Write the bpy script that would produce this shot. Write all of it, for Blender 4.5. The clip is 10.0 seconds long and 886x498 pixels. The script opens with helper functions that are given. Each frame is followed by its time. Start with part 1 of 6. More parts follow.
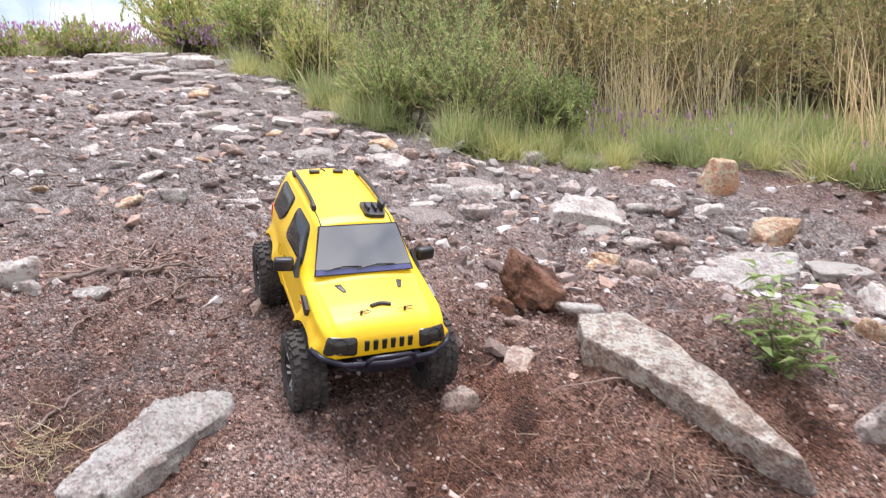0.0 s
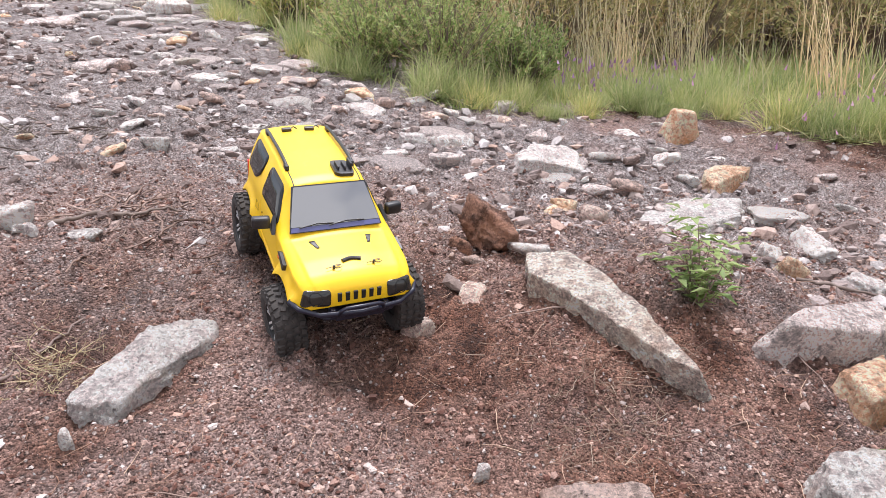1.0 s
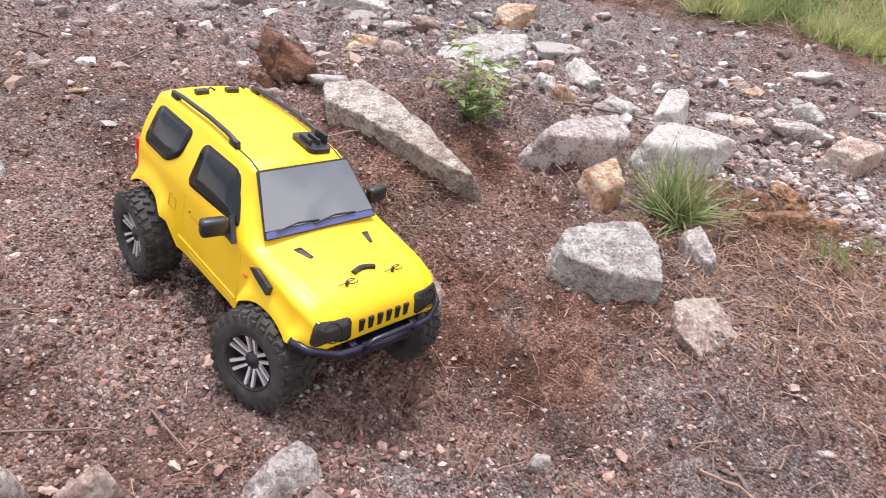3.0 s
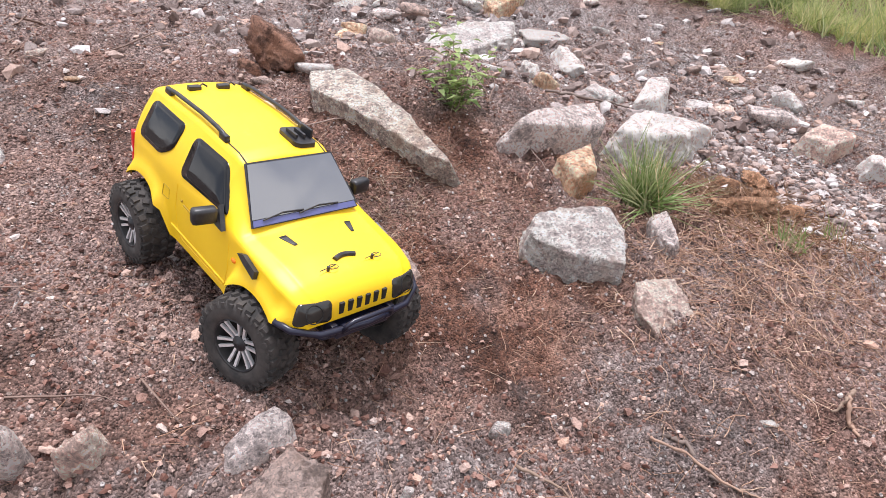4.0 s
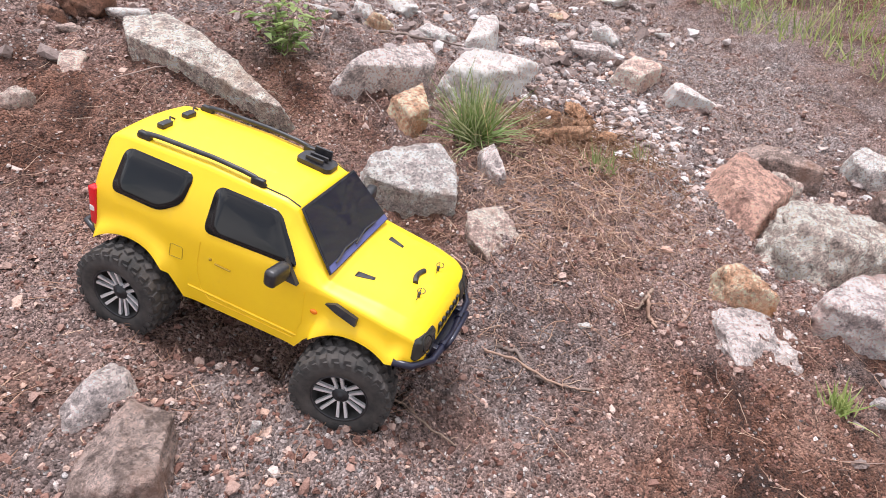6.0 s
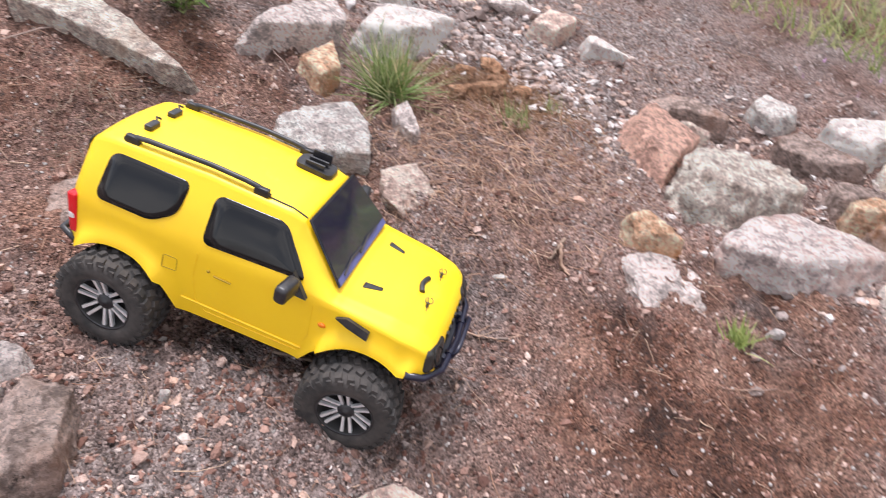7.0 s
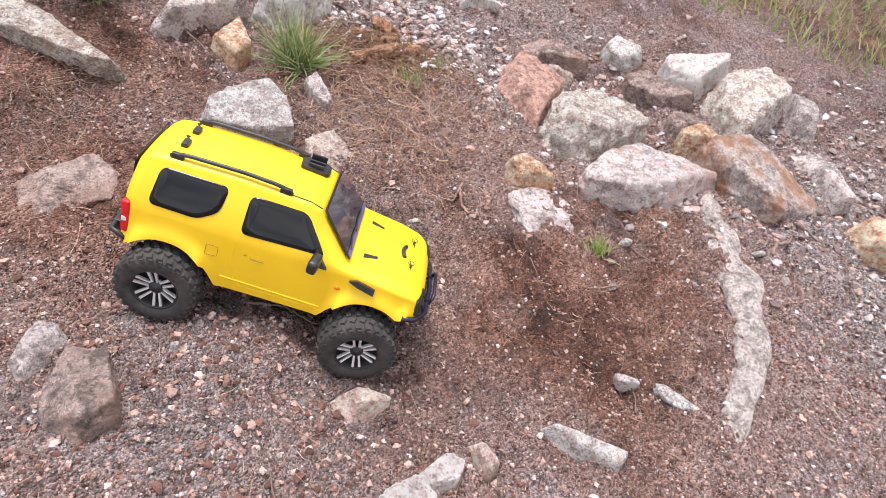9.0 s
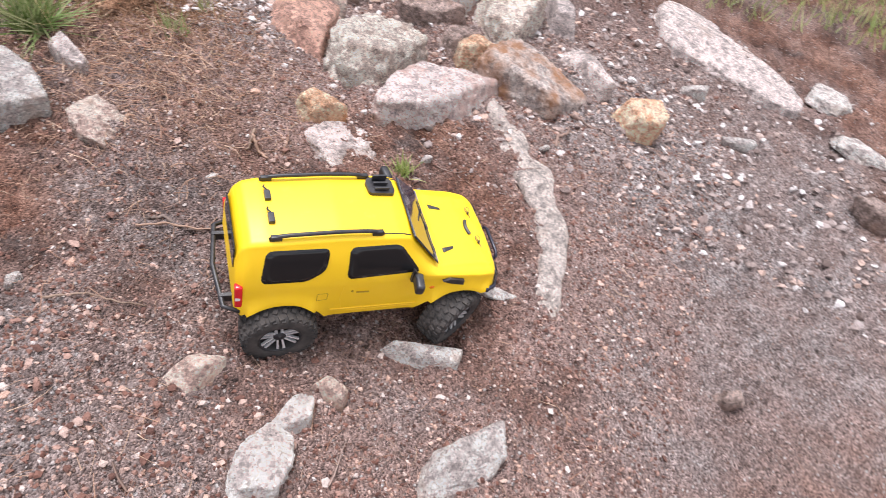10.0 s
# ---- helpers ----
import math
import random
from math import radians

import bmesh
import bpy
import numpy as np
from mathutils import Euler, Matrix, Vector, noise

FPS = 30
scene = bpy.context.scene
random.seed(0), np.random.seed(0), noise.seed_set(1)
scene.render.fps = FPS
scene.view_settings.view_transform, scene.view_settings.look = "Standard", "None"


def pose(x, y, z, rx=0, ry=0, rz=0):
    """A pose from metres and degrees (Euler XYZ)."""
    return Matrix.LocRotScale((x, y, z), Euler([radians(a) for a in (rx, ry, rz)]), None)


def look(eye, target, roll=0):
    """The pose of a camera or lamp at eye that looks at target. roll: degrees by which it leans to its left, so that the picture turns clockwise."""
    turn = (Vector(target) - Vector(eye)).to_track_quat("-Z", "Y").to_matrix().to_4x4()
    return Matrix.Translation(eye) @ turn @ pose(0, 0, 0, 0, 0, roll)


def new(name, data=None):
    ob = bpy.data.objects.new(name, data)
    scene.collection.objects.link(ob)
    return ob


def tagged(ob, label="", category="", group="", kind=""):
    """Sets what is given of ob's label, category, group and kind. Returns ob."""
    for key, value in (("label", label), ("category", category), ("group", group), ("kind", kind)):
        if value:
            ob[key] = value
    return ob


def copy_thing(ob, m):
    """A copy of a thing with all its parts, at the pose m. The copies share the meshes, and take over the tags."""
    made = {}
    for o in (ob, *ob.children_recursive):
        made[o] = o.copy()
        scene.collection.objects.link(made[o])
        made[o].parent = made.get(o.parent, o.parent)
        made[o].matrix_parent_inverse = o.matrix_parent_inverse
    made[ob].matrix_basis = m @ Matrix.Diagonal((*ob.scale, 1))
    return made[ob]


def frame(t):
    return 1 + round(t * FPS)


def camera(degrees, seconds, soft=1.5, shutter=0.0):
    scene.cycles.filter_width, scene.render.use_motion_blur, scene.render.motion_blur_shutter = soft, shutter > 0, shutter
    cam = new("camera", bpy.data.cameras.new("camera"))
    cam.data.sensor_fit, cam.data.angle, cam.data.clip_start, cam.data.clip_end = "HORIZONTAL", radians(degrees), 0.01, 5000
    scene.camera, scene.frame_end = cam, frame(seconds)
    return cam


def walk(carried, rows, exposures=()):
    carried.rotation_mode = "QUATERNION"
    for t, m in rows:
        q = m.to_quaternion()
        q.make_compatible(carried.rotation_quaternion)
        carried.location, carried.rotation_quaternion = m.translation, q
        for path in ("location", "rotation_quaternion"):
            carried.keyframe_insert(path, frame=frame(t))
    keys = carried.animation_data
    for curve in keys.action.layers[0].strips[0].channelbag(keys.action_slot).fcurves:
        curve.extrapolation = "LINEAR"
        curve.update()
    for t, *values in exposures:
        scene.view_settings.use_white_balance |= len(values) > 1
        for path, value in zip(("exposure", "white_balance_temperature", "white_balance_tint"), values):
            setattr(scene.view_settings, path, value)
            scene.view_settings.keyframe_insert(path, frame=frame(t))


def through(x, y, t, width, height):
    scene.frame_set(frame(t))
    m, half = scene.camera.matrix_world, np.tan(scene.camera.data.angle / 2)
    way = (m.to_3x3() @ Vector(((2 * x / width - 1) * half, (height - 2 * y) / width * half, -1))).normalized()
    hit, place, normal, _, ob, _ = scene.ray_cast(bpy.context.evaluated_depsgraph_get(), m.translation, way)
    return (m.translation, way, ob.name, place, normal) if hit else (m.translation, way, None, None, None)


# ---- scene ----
cam = camera(68.70, 10.0, soft=0.6, shutter=0.2)
PATH = [
    (0, 0.0000, 0.0000, 0.6807, 1.48351, -0.00002, -0.00002),
    (0.5, 0.0360, -0.0678, 0.6799, 1.40087, -0.00385, -0.03975),
    (1, 0.0370, -0.1051, 0.6864, 1.40268, -0.00284, -0.02261),
    (1.5, 0.0308, -0.1338, 0.6731, 1.40320, -0.00252, -0.02922),
    (2, 0.0300, -0.1491, 0.6666, 1.39365, -0.00367, -0.06098),
    (2.5, 0.0443, -0.1791, 0.6638, 1.26973, -0.01028, -0.18503),
    (3, 0.0635, -0.2132, 0.6601, 1.18573, -0.01615, -0.29120),
    (3.2, 0.0690, -0.2237, 0.6535, 1.17145, -0.02314, -0.31242),
    (4.5, 0.0867, -0.2849, 0.6920, 1.15055, -0.01706, -0.27837),
    (5, 0.0922, -0.2915, 0.6918, 1.12364, -0.01901, -0.32897),
    (5.5, 0.0992, -0.2994, 0.6869, 1.11012, -0.02868, -0.41953),
    (5.7, 0.0995, -0.3069, 0.6878, 1.09069, -0.02775, -0.48468),
    (6.8, 0.1263, -0.3273, 0.6816, 1.07009, -0.03662, -0.53786),
    (7, 0.1284, -0.3351, 0.6820, 1.02776, -0.03693, -0.61435),
    (7.5, 0.1191, -0.3516, 0.6800, 0.97931, -0.04480, -0.72318),
    (8, 0.0927, -0.3641, 0.7291, 0.96104, -0.04529, -0.74992),
    (8.5, 0.0277, -0.4038, 0.8244, 0.92367, -0.04690, -0.77222),
    (9, 0.0012, -0.4215, 0.8315, 0.90897, -0.04828, -0.80323),
    (9.5, 0.0059, -0.4378, 0.8378, 0.86188, -0.05430, -0.93161),
    (10, -0.0042, -0.4457, 0.8392, 0.82870, -0.06603, -1.14047),
]
walk(cam, [(t, Matrix.LocRotScale((x, y, z), Euler((rx, ry, rz)), None)) for t, x, y, z, rx, ry, rz in PATH], [(0, 0.36, 6300, 11.5), (10, 0.36, 6300, 11.5)])

# the car's way: seconds, place of its middle at hub height, forward and roll as Euler angles
CAR = [
    (0, -0.1429, 0.9273, 0.5134, 0.0372, 0.3843, -1.1475),
    (0.5, -0.1319, 0.8959, 0.5012, 0.0795, 0.3922, -1.1318),
    (1, -0.1323, 0.8953, 0.5015, 0.0718, 0.4076, -1.1299),
    (1.5, -0.1248, 0.8880, 0.4978, 0.0679, 0.3923, -1.1544),
    (2, -0.0453, 0.7048, 0.4279, 0.0220, 0.2477, -1.1716),
    (2.5, 0.0279, 0.5770, 0.3852, -0.0308, 0.2526, -1.0972),
    (3, 0.0732, 0.4862, 0.3586, -0.0428, 0.2573, -1.0862),
    (4.5, 0.0817, 0.4658, 0.3538, -0.0662, 0.2385, -1.0896),
    (5, 0.1304, 0.4216, 0.3378, -0.0757, 0.2197, -1.0329),
    (5.5, 0.2064, 0.3585, 0.3173, 0.0133, 0.2194, -0.8448),
    (7, 0.3189, 0.2283, 0.2689, -0.0057, 0.2735, -0.8629),
    (7.5, 0.3274, 0.2148, 0.2656, -0.0016, 0.2808, -0.8638),
    (8, 0.3268, 0.2135, 0.2658, -0.0108, 0.2792, -0.8651),
    (8.5, 0.3312, 0.2189, 0.2644, 0.0065, 0.2820, -0.8754),
    (9, 0.3515, 0.1879, 0.2557, -0.0764, 0.2989, -0.8782),
    (9.5, 0.4560, 0.0556, 0.2027, 0.1212, 0.3332, -0.9051),
    (10, 0.5868, -0.0809, 0.1550, 0.2262, 0.1690, -0.7970),
]
# steering of the front wheels and tilt of the two axles, in degrees
STEER = [(0, 0), (1.5, 3), (2, 8), (3, 14), (4.3, 16), (5, 22), (5.5, 15), (7, 5), (8.8, 4), (9.3, 18), (9.8, 32), (10, 30)]
AXLES = [(0, 1.1, 2.1), (0.5, 0.8, -0.8), (1, 3.3, -2.8), (1.5, 0.5, -0.2), (2, -4.0, 5.6), (2.5, -3.2, 4.1), (3, -5.4, 1.0), (3.2, -3.0, 1.3), (4.5, -3.1, 1.7), (5, -3.4, 3.1), (5.5, -2.6, 1.4), (5.7, -0.7, 0.4), (6.8, 0.7, -0.6), (7, 2.8, -1.7), (7.5, -0.2, -2.2), (8, 1.1, -1.9), (8.5, 0.0, -2.9), (9, 3.9, 0.5), (9.5, -0.0, -5.2), (10, -0.4, -2.3)]

# ---- sky and sun: a bright day behind thin broken cloud ----
world = bpy.data.worlds.new("sky")
scene.world = world
world.use_nodes = True
wn, wl = world.node_tree.nodes, world.node_tree.links
sky = wn.new("ShaderNodeTexSky")
sky.sky_type, sky.sun_disc, sky.sun_elevation, sky.sun_rotation = "NISHITA", False, radians(70), radians(30)
coord, cloud = wn.new("ShaderNodeTexCoord"), wn.new("ShaderNodeTexNoise")
cloud.inputs["Scale"].default_value, cloud.inputs["Detail"].default_value = 4.6, 7
ramp, mixer = wn.new("ShaderNodeValToRGB"), wn.new("ShaderNodeMixRGB")
ramp.color_ramp.elements[0].position, ramp.color_ramp.elements[1].position = 0.40, 0.58
mixer.inputs["Color2"].default_value = (11.3, 11.1, 11.1, 1)
low, most = wn.new("ShaderNodeMath"), wn.new("ShaderNodeMath")
low.operation, low.inputs[1].default_value = "MULTIPLY", 0.74
most.operation, most.inputs[1].default_value = "ADD", 0.22
wl.new(coord.outputs["Generated"], cloud.inputs["Vector"])
wl.new(cloud.outputs["Fac"], ramp.inputs["Fac"])
wl.new(ramp.outputs["Color"], low.inputs[0])
wl.new(low.outputs[0], most.inputs[0])
wl.new(most.outputs[0], mixer.inputs["Fac"])
wl.new(sky.outputs["Color"], mixer.inputs["Color1"])
wl.new(mixer.outputs["Color"], wn["Background"].inputs["Color"])
wn["Background"].inputs["Strength"].default_value = 0.125
sun = new("sun", bpy.data.lights.new("sun", "SUN"))
sun.data.energy, sun.data.angle, sun.data.color = 3.8, radians(20), (1.0, 0.96, 0.97)
sun.matrix_world = look((0, 0, 5), (-0.08 * 3, -0.10 * 3, 5 - 1.4 * 3))


# ---- materials ----
def link(m, a, b):
    m.node_tree.links.new(a, b)


def node(m, kind, **values):
    made = m.node_tree.nodes.new(kind)
    for key, value in values.items():
        made.inputs[key.replace("_", " ")].default_value = value
    return made


def ramped(m, source, *stops):
    r = node(m, "ShaderNodeValToRGB")
    while len(r.color_ramp.elements) < len(stops):
        r.color_ramp.elements.new(0.5)
    for e, (at, colour) in zip(r.color_ramp.elements, stops):
        e.position, e.color = at, (*colour, 1)
    link(m, source, r.inputs["Fac"])
    return r.outputs["Color"]


def blend(m, fac, a, b, kind="MIX"):
    x = node(m, "ShaderNodeMixRGB")
    x.blend_type = kind
    for socket, value in zip(x.inputs, (fac, a, b)):
        if isinstance(value, (int, float)):
            socket.default_value = value
        elif isinstance(value, tuple):
            socket.default_value = (*value, 1)
        else:
            link(m, value, socket)
    return x.outputs["Color"]


def material(name, rough=0.8, metal=0.0, colour=(0.5, 0.5, 0.5)):
    m = bpy.data.materials.new(name)
    m.use_nodes = True
    b = m.node_tree.nodes["Principled BSDF"]
    b.inputs["Roughness"].default_value, b.inputs["Metallic"].default_value = rough, metal
    b.inputs["Base Color"].default_value = (*colour, 1)
    return m, b


def noise_of(m, scale, detail=5.0, rough=0.6, where="Object"):
    c = node(m, "ShaderNodeTexCoord")
    n = node(m, "ShaderNodeTexNoise", Scale=scale, Detail=detail, Roughness=rough)
    link(m, c.outputs[where], n.inputs["Vector"])
    return n.outputs["Fac"]


def bumped(m, b, height, strength, distance):
    n = node(m, "ShaderNodeBump", Strength=strength, Distance=distance)
    link(m, height, n.inputs["Height"])
    link(m, n.outputs["Normal"], b.inputs["Normal"])
    return n


def grains(m, scale, jitter=1.0):
    """Cells of a crystal or grain size: a random value for each, and the distance from its middle."""
    c = node(m, "ShaderNodeTexCoord")
    v = node(m, "ShaderNodeTexVoronoi", Scale=scale, Randomness=jitter)
    link(m, c.outputs["Object"], v.inputs["Vector"])
    pick = node(m, "ShaderNodeSeparateColor")
    link(m, v.outputs["Color"], pick.inputs["Color"])
    return pick.outputs["Red"], v.outputs["Distance"], pick.outputs["Green"]


def stone(name, light, mid, dark, stain=(0.45, 0.2, 0.08), stained=0.0, speck=0.35):
    """Weathered granite: crystals of quartz, feldspar and dark mica, crusted, pitted by bump, stained with rust and
    soil; crevice shade is painted in.
    """
    m, b = material(name, 0.88)
    bright = tuple(min(0.94, v * 1.32) for v in light)
    base = ramped(m, noise_of(m, 36, 11, 0.80), (0.38, tuple(v * 0.66 for v in mid)), (0.46, tuple(v * 1.1 for v in mid)), (0.53, bright))
    shade, _, other = grains(m, 270)
    crystal = ramped(m, shade, (0.0, (0.55, 0.54, 0.54)), (0.2, (0.92, 0.91, 0.91)), (0.6, (1.06, 1.06, 1.06)), (0.95, (1.35, 1.34, 1.33)))
    base = blend(m, 0.85, base, crystal, "MULTIPLY")
    mica = ramped(m, noise_of(m, 330, 4, 0.65), (0.56, (0, 0, 0)), (0.61, (speck, speck, speck)))
    base = blend(m, mica, base, dark)
    patch = ramped(m, noise_of(m, 11, 6, 0.66), (0.62 - 0.3 * stained, (0, 0, 0)), (0.78 - 0.25 * stained, (0.85, 0.85, 0.85)))
    base = blend(m, patch, base, stain)
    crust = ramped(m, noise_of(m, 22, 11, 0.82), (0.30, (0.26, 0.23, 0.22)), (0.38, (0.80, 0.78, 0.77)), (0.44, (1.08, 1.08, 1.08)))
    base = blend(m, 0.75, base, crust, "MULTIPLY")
    # shade of small crevices, put into the colour as scattered dark spots
    crevice_shade = ramped(m, noise_of(m, 120, 9, 0.82), (0.37, (0.08, 0.065, 0.06)), (0.42, (1.08, 1.08, 1.08)))
    base = blend(m, 0.85, base, crevice_shade, "MULTIPLY")
    info = node(m, "ShaderNodeObjectInfo")
    base = blend(m, 1.0, base, ramped(m, info.outputs["Random"], (0, (0.88, 0.84, 0.80)), (0.5, (1.06, 1.01, 0.95)), (1, (1.18, 1.13, 1.06))), "MULTIPLY")
    link(m, base, b.inputs["Base Color"])
    h = blend(m, 0.5, noise_of(m, 50, 11, 0.8), noise_of(m, 260, 6, 0.78))
    bumped(m, b, h, 1.0, 0.036)
    return m


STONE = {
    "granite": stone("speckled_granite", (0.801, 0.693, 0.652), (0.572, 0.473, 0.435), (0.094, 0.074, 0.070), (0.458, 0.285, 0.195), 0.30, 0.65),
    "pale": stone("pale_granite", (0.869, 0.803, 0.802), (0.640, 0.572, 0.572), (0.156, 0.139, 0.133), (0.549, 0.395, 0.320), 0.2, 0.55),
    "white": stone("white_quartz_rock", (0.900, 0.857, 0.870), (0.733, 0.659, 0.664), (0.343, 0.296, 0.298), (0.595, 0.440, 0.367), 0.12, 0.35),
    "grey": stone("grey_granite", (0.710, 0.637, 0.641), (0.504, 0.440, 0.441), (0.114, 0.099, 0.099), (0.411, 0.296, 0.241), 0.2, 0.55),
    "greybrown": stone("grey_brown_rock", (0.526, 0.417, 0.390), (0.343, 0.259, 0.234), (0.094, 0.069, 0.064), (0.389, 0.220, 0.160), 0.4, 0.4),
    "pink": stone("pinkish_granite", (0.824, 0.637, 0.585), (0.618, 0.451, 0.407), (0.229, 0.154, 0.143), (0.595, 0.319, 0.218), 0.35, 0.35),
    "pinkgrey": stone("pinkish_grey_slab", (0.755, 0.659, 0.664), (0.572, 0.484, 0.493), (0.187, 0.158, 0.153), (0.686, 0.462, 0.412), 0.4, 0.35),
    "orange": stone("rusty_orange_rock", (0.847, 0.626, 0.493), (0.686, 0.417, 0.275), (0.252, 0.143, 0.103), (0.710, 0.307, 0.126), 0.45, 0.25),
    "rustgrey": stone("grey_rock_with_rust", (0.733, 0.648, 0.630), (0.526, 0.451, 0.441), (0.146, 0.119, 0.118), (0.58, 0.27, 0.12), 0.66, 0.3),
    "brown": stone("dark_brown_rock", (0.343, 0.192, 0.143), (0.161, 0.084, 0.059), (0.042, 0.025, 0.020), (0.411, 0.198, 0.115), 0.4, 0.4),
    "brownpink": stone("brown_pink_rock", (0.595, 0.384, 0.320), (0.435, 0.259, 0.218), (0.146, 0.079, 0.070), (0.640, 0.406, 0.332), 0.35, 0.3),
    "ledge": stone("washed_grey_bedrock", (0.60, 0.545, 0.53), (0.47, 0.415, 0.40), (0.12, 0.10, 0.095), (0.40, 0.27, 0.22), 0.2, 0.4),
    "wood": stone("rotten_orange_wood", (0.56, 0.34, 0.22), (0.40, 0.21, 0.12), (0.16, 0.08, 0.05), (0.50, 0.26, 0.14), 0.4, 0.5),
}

SOIL, b = material("gritty_reddish_soil", 0.95)
wash = node(SOIL, "ShaderNodeAttribute")
wash.attribute_name = "grit"
tint = ramped(SOIL, noise_of(SOIL, 8, 9, 0.72), (0.35, (0.058, 0.024, 0.015)), (0.48, (0.195, 0.089, 0.058)), (0.62, (0.390, 0.225, 0.168)))
wide = noise_of(SOIL, 2.6, 4, 0.6)
tint = blend(SOIL, 1.0, tint, ramped(SOIL, wide, (0.40, (0.78, 0.75, 0.73)), (0.56, (1.15, 1.13, 1.11))), "MULTIPLY")
tint = blend(SOIL, ramped(SOIL, wash.outputs["Fac"], (0.38, (0, 0, 0)), (0.95, (0.85, 0.85, 0.85))), tint, (0.46, 0.325, 0.29))
ashen = node(SOIL, "ShaderNodeAttribute")
ashen.attribute_name = "ash"
tint = blend(SOIL, ashen.outputs["Fac"], tint, ramped(SOIL, noise_of(SOIL, 26, 8, 0.75), (0.36, (0.16, 0.125, 0.118)), (0.5, (0.36, 0.315, 0.305)), (0.62, (0.62, 0.575, 0.565))))
# every grain of sand its own shade
shade, near, other = grains(SOIL, 330)
tint = blend(SOIL, 0.9, tint, ramped(SOIL, shade, (0.0, (0.30, 0.27, 0.26)), (0.3, (0.68, 0.65, 0.64)), (0.65, (1.05, 1.03, 1.02)), (1.0, (1.65, 1.64, 1.66))), "MULTIPLY")
# grit of a few millimetres, thicker where the pale wash lies
shade2, near2, other2 = grains(SOIL, 150)
picked = node(SOIL, "ShaderNodeMath")
picked.operation = "GREATER_THAN"
share = ramped(SOIL, wash.outputs["Fac"], (0.15, (0.94, 0.94, 0.94)), (0.9, (0.60, 0.60, 0.60)))
link(SOIL, shade2, picked.inputs[0])
link(SOIL, share, picked.inputs[1])
round_off = ramped(SOIL, near2, (0.30, (1, 1, 1)), (0.42, (0, 0, 0)))
pebble = blend(SOIL, 1.0, picked.outputs[0], round_off, "MULTIPLY")
tint = blend(SOIL, pebble, tint, ramped(SOIL, other2, (0.0, (0.20, 0.115, 0.09)), (0.3, (0.42, 0.27, 0.22)), (0.6, (0.55, 0.43, 0.39)), (1.0, (0.76, 0.70, 0.68))))
# shade in the gaps between grains, painted as near-black spots
gap_shade = ramped(SOIL, noise_of(SOIL, 120, 10, 0.85), (0.40, (0.92, 0.92, 0.92)), (0.46, (0, 0, 0)))
tint = blend(SOIL, gap_shade, tint, (0.020, 0.010, 0.008))
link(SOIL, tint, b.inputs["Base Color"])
clods = blend(SOIL, 0.5, noise_of(SOIL, 240, 6, 0.75), noise_of(SOIL, 75, 8, 0.78))
clods = blend(SOIL, 0.35, clods, ramped(SOIL, near, (0.0, (1, 1, 1)), (0.7, (0, 0, 0))))
bumped(SOIL, b, blend(SOIL, 0.6, clods, pebble, "ADD"), 1.0, 0.022)

def gravel_mix(name, *stops):
    """Loose stones, each its own shade, mottled and a little pitted."""
    m, b = material(name, 0.9)
    geo = node(m, "ShaderNodeNewGeometry")
    tint = ramped(m, geo.outputs["Random Per Island"], *stops)
    tint = blend(m, 0.8, tint, ramped(m, noise_of(m, 170, 6, 0.75), (0.34, (0.34, 0.32, 0.31)), (0.46, (0.92, 0.92, 0.92)), (0.62, (1.15, 1.15, 1.15))), "MULTIPLY")
    link(m, tint, b.inputs["Base Color"])
    bumped(m, b, noise_of(m, 380, 4, 0.7), 0.7, 0.004)
    return m


GRAVEL = gravel_mix("mixed_gravel", (0.0, (0.09, 0.040, 0.030)), (0.30, (0.20, 0.098, 0.074)), (0.52, (0.33, 0.200, 0.162)), (0.68, (0.50, 0.36, 0.31)),
                    (0.78, (0.54, 0.34, 0.26)), (0.93, (0.56, 0.46, 0.42)), (1.0, (0.66, 0.58, 0.55)))
RUBBLE = gravel_mix("pale_stone_rubble", (0.0, (0.13, 0.09, 0.08)), (0.3, (0.27, 0.205, 0.185)), (0.55, (0.36, 0.30, 0.285)), (0.7, (0.46, 0.31, 0.25)), (0.82, (0.50, 0.445, 0.43)), (1.0, (0.68, 0.63, 0.62)))


def fibre(name, *colours, rough=0.75, through=0.0):
    """Leaves, blades and twigs: each strand its own shade."""
    m, b = material(name, rough)
    geo = node(m, "ShaderNodeNewGeometry")
    n = len(colours) - 1
    t = ramped(m, geo.outputs["Random Per Island"], *[(i / n, c) for i, c in enumerate(colours)])
    t = blend(m, 0.5, t, ramped(m, noise_of(m, 40, 3), (0.3, (0.6, 0.6, 0.6)), (0.7, (1.15, 1.15, 1.15))), "MULTIPLY")
    info = node(m, "ShaderNodeObjectInfo")
    t = blend(m, 1.0, t, ramped(m, info.outputs["Random"], (0.0, (0.66, 0.72, 0.66)), (0.5, (1.0, 1.0, 1.0)), (1.0, (1.28, 1.16, 1.05))), "MULTIPLY")
    link(m, t, b.inputs["Base Color"])
    if through:
        shine = node(m, "ShaderNodeBsdfTranslucent")
        link(m, t, shine.inputs["Color"])
        mix = node(m, "ShaderNodeMixShader", Fac=through)
        link(m, b.outputs[0], mix.inputs[1])
        link(m, shine.outputs[0], mix.inputs[2])
        link(m, mix.outputs[0], m.node_tree.nodes["Material Output"].inputs["Surface"])
    return m


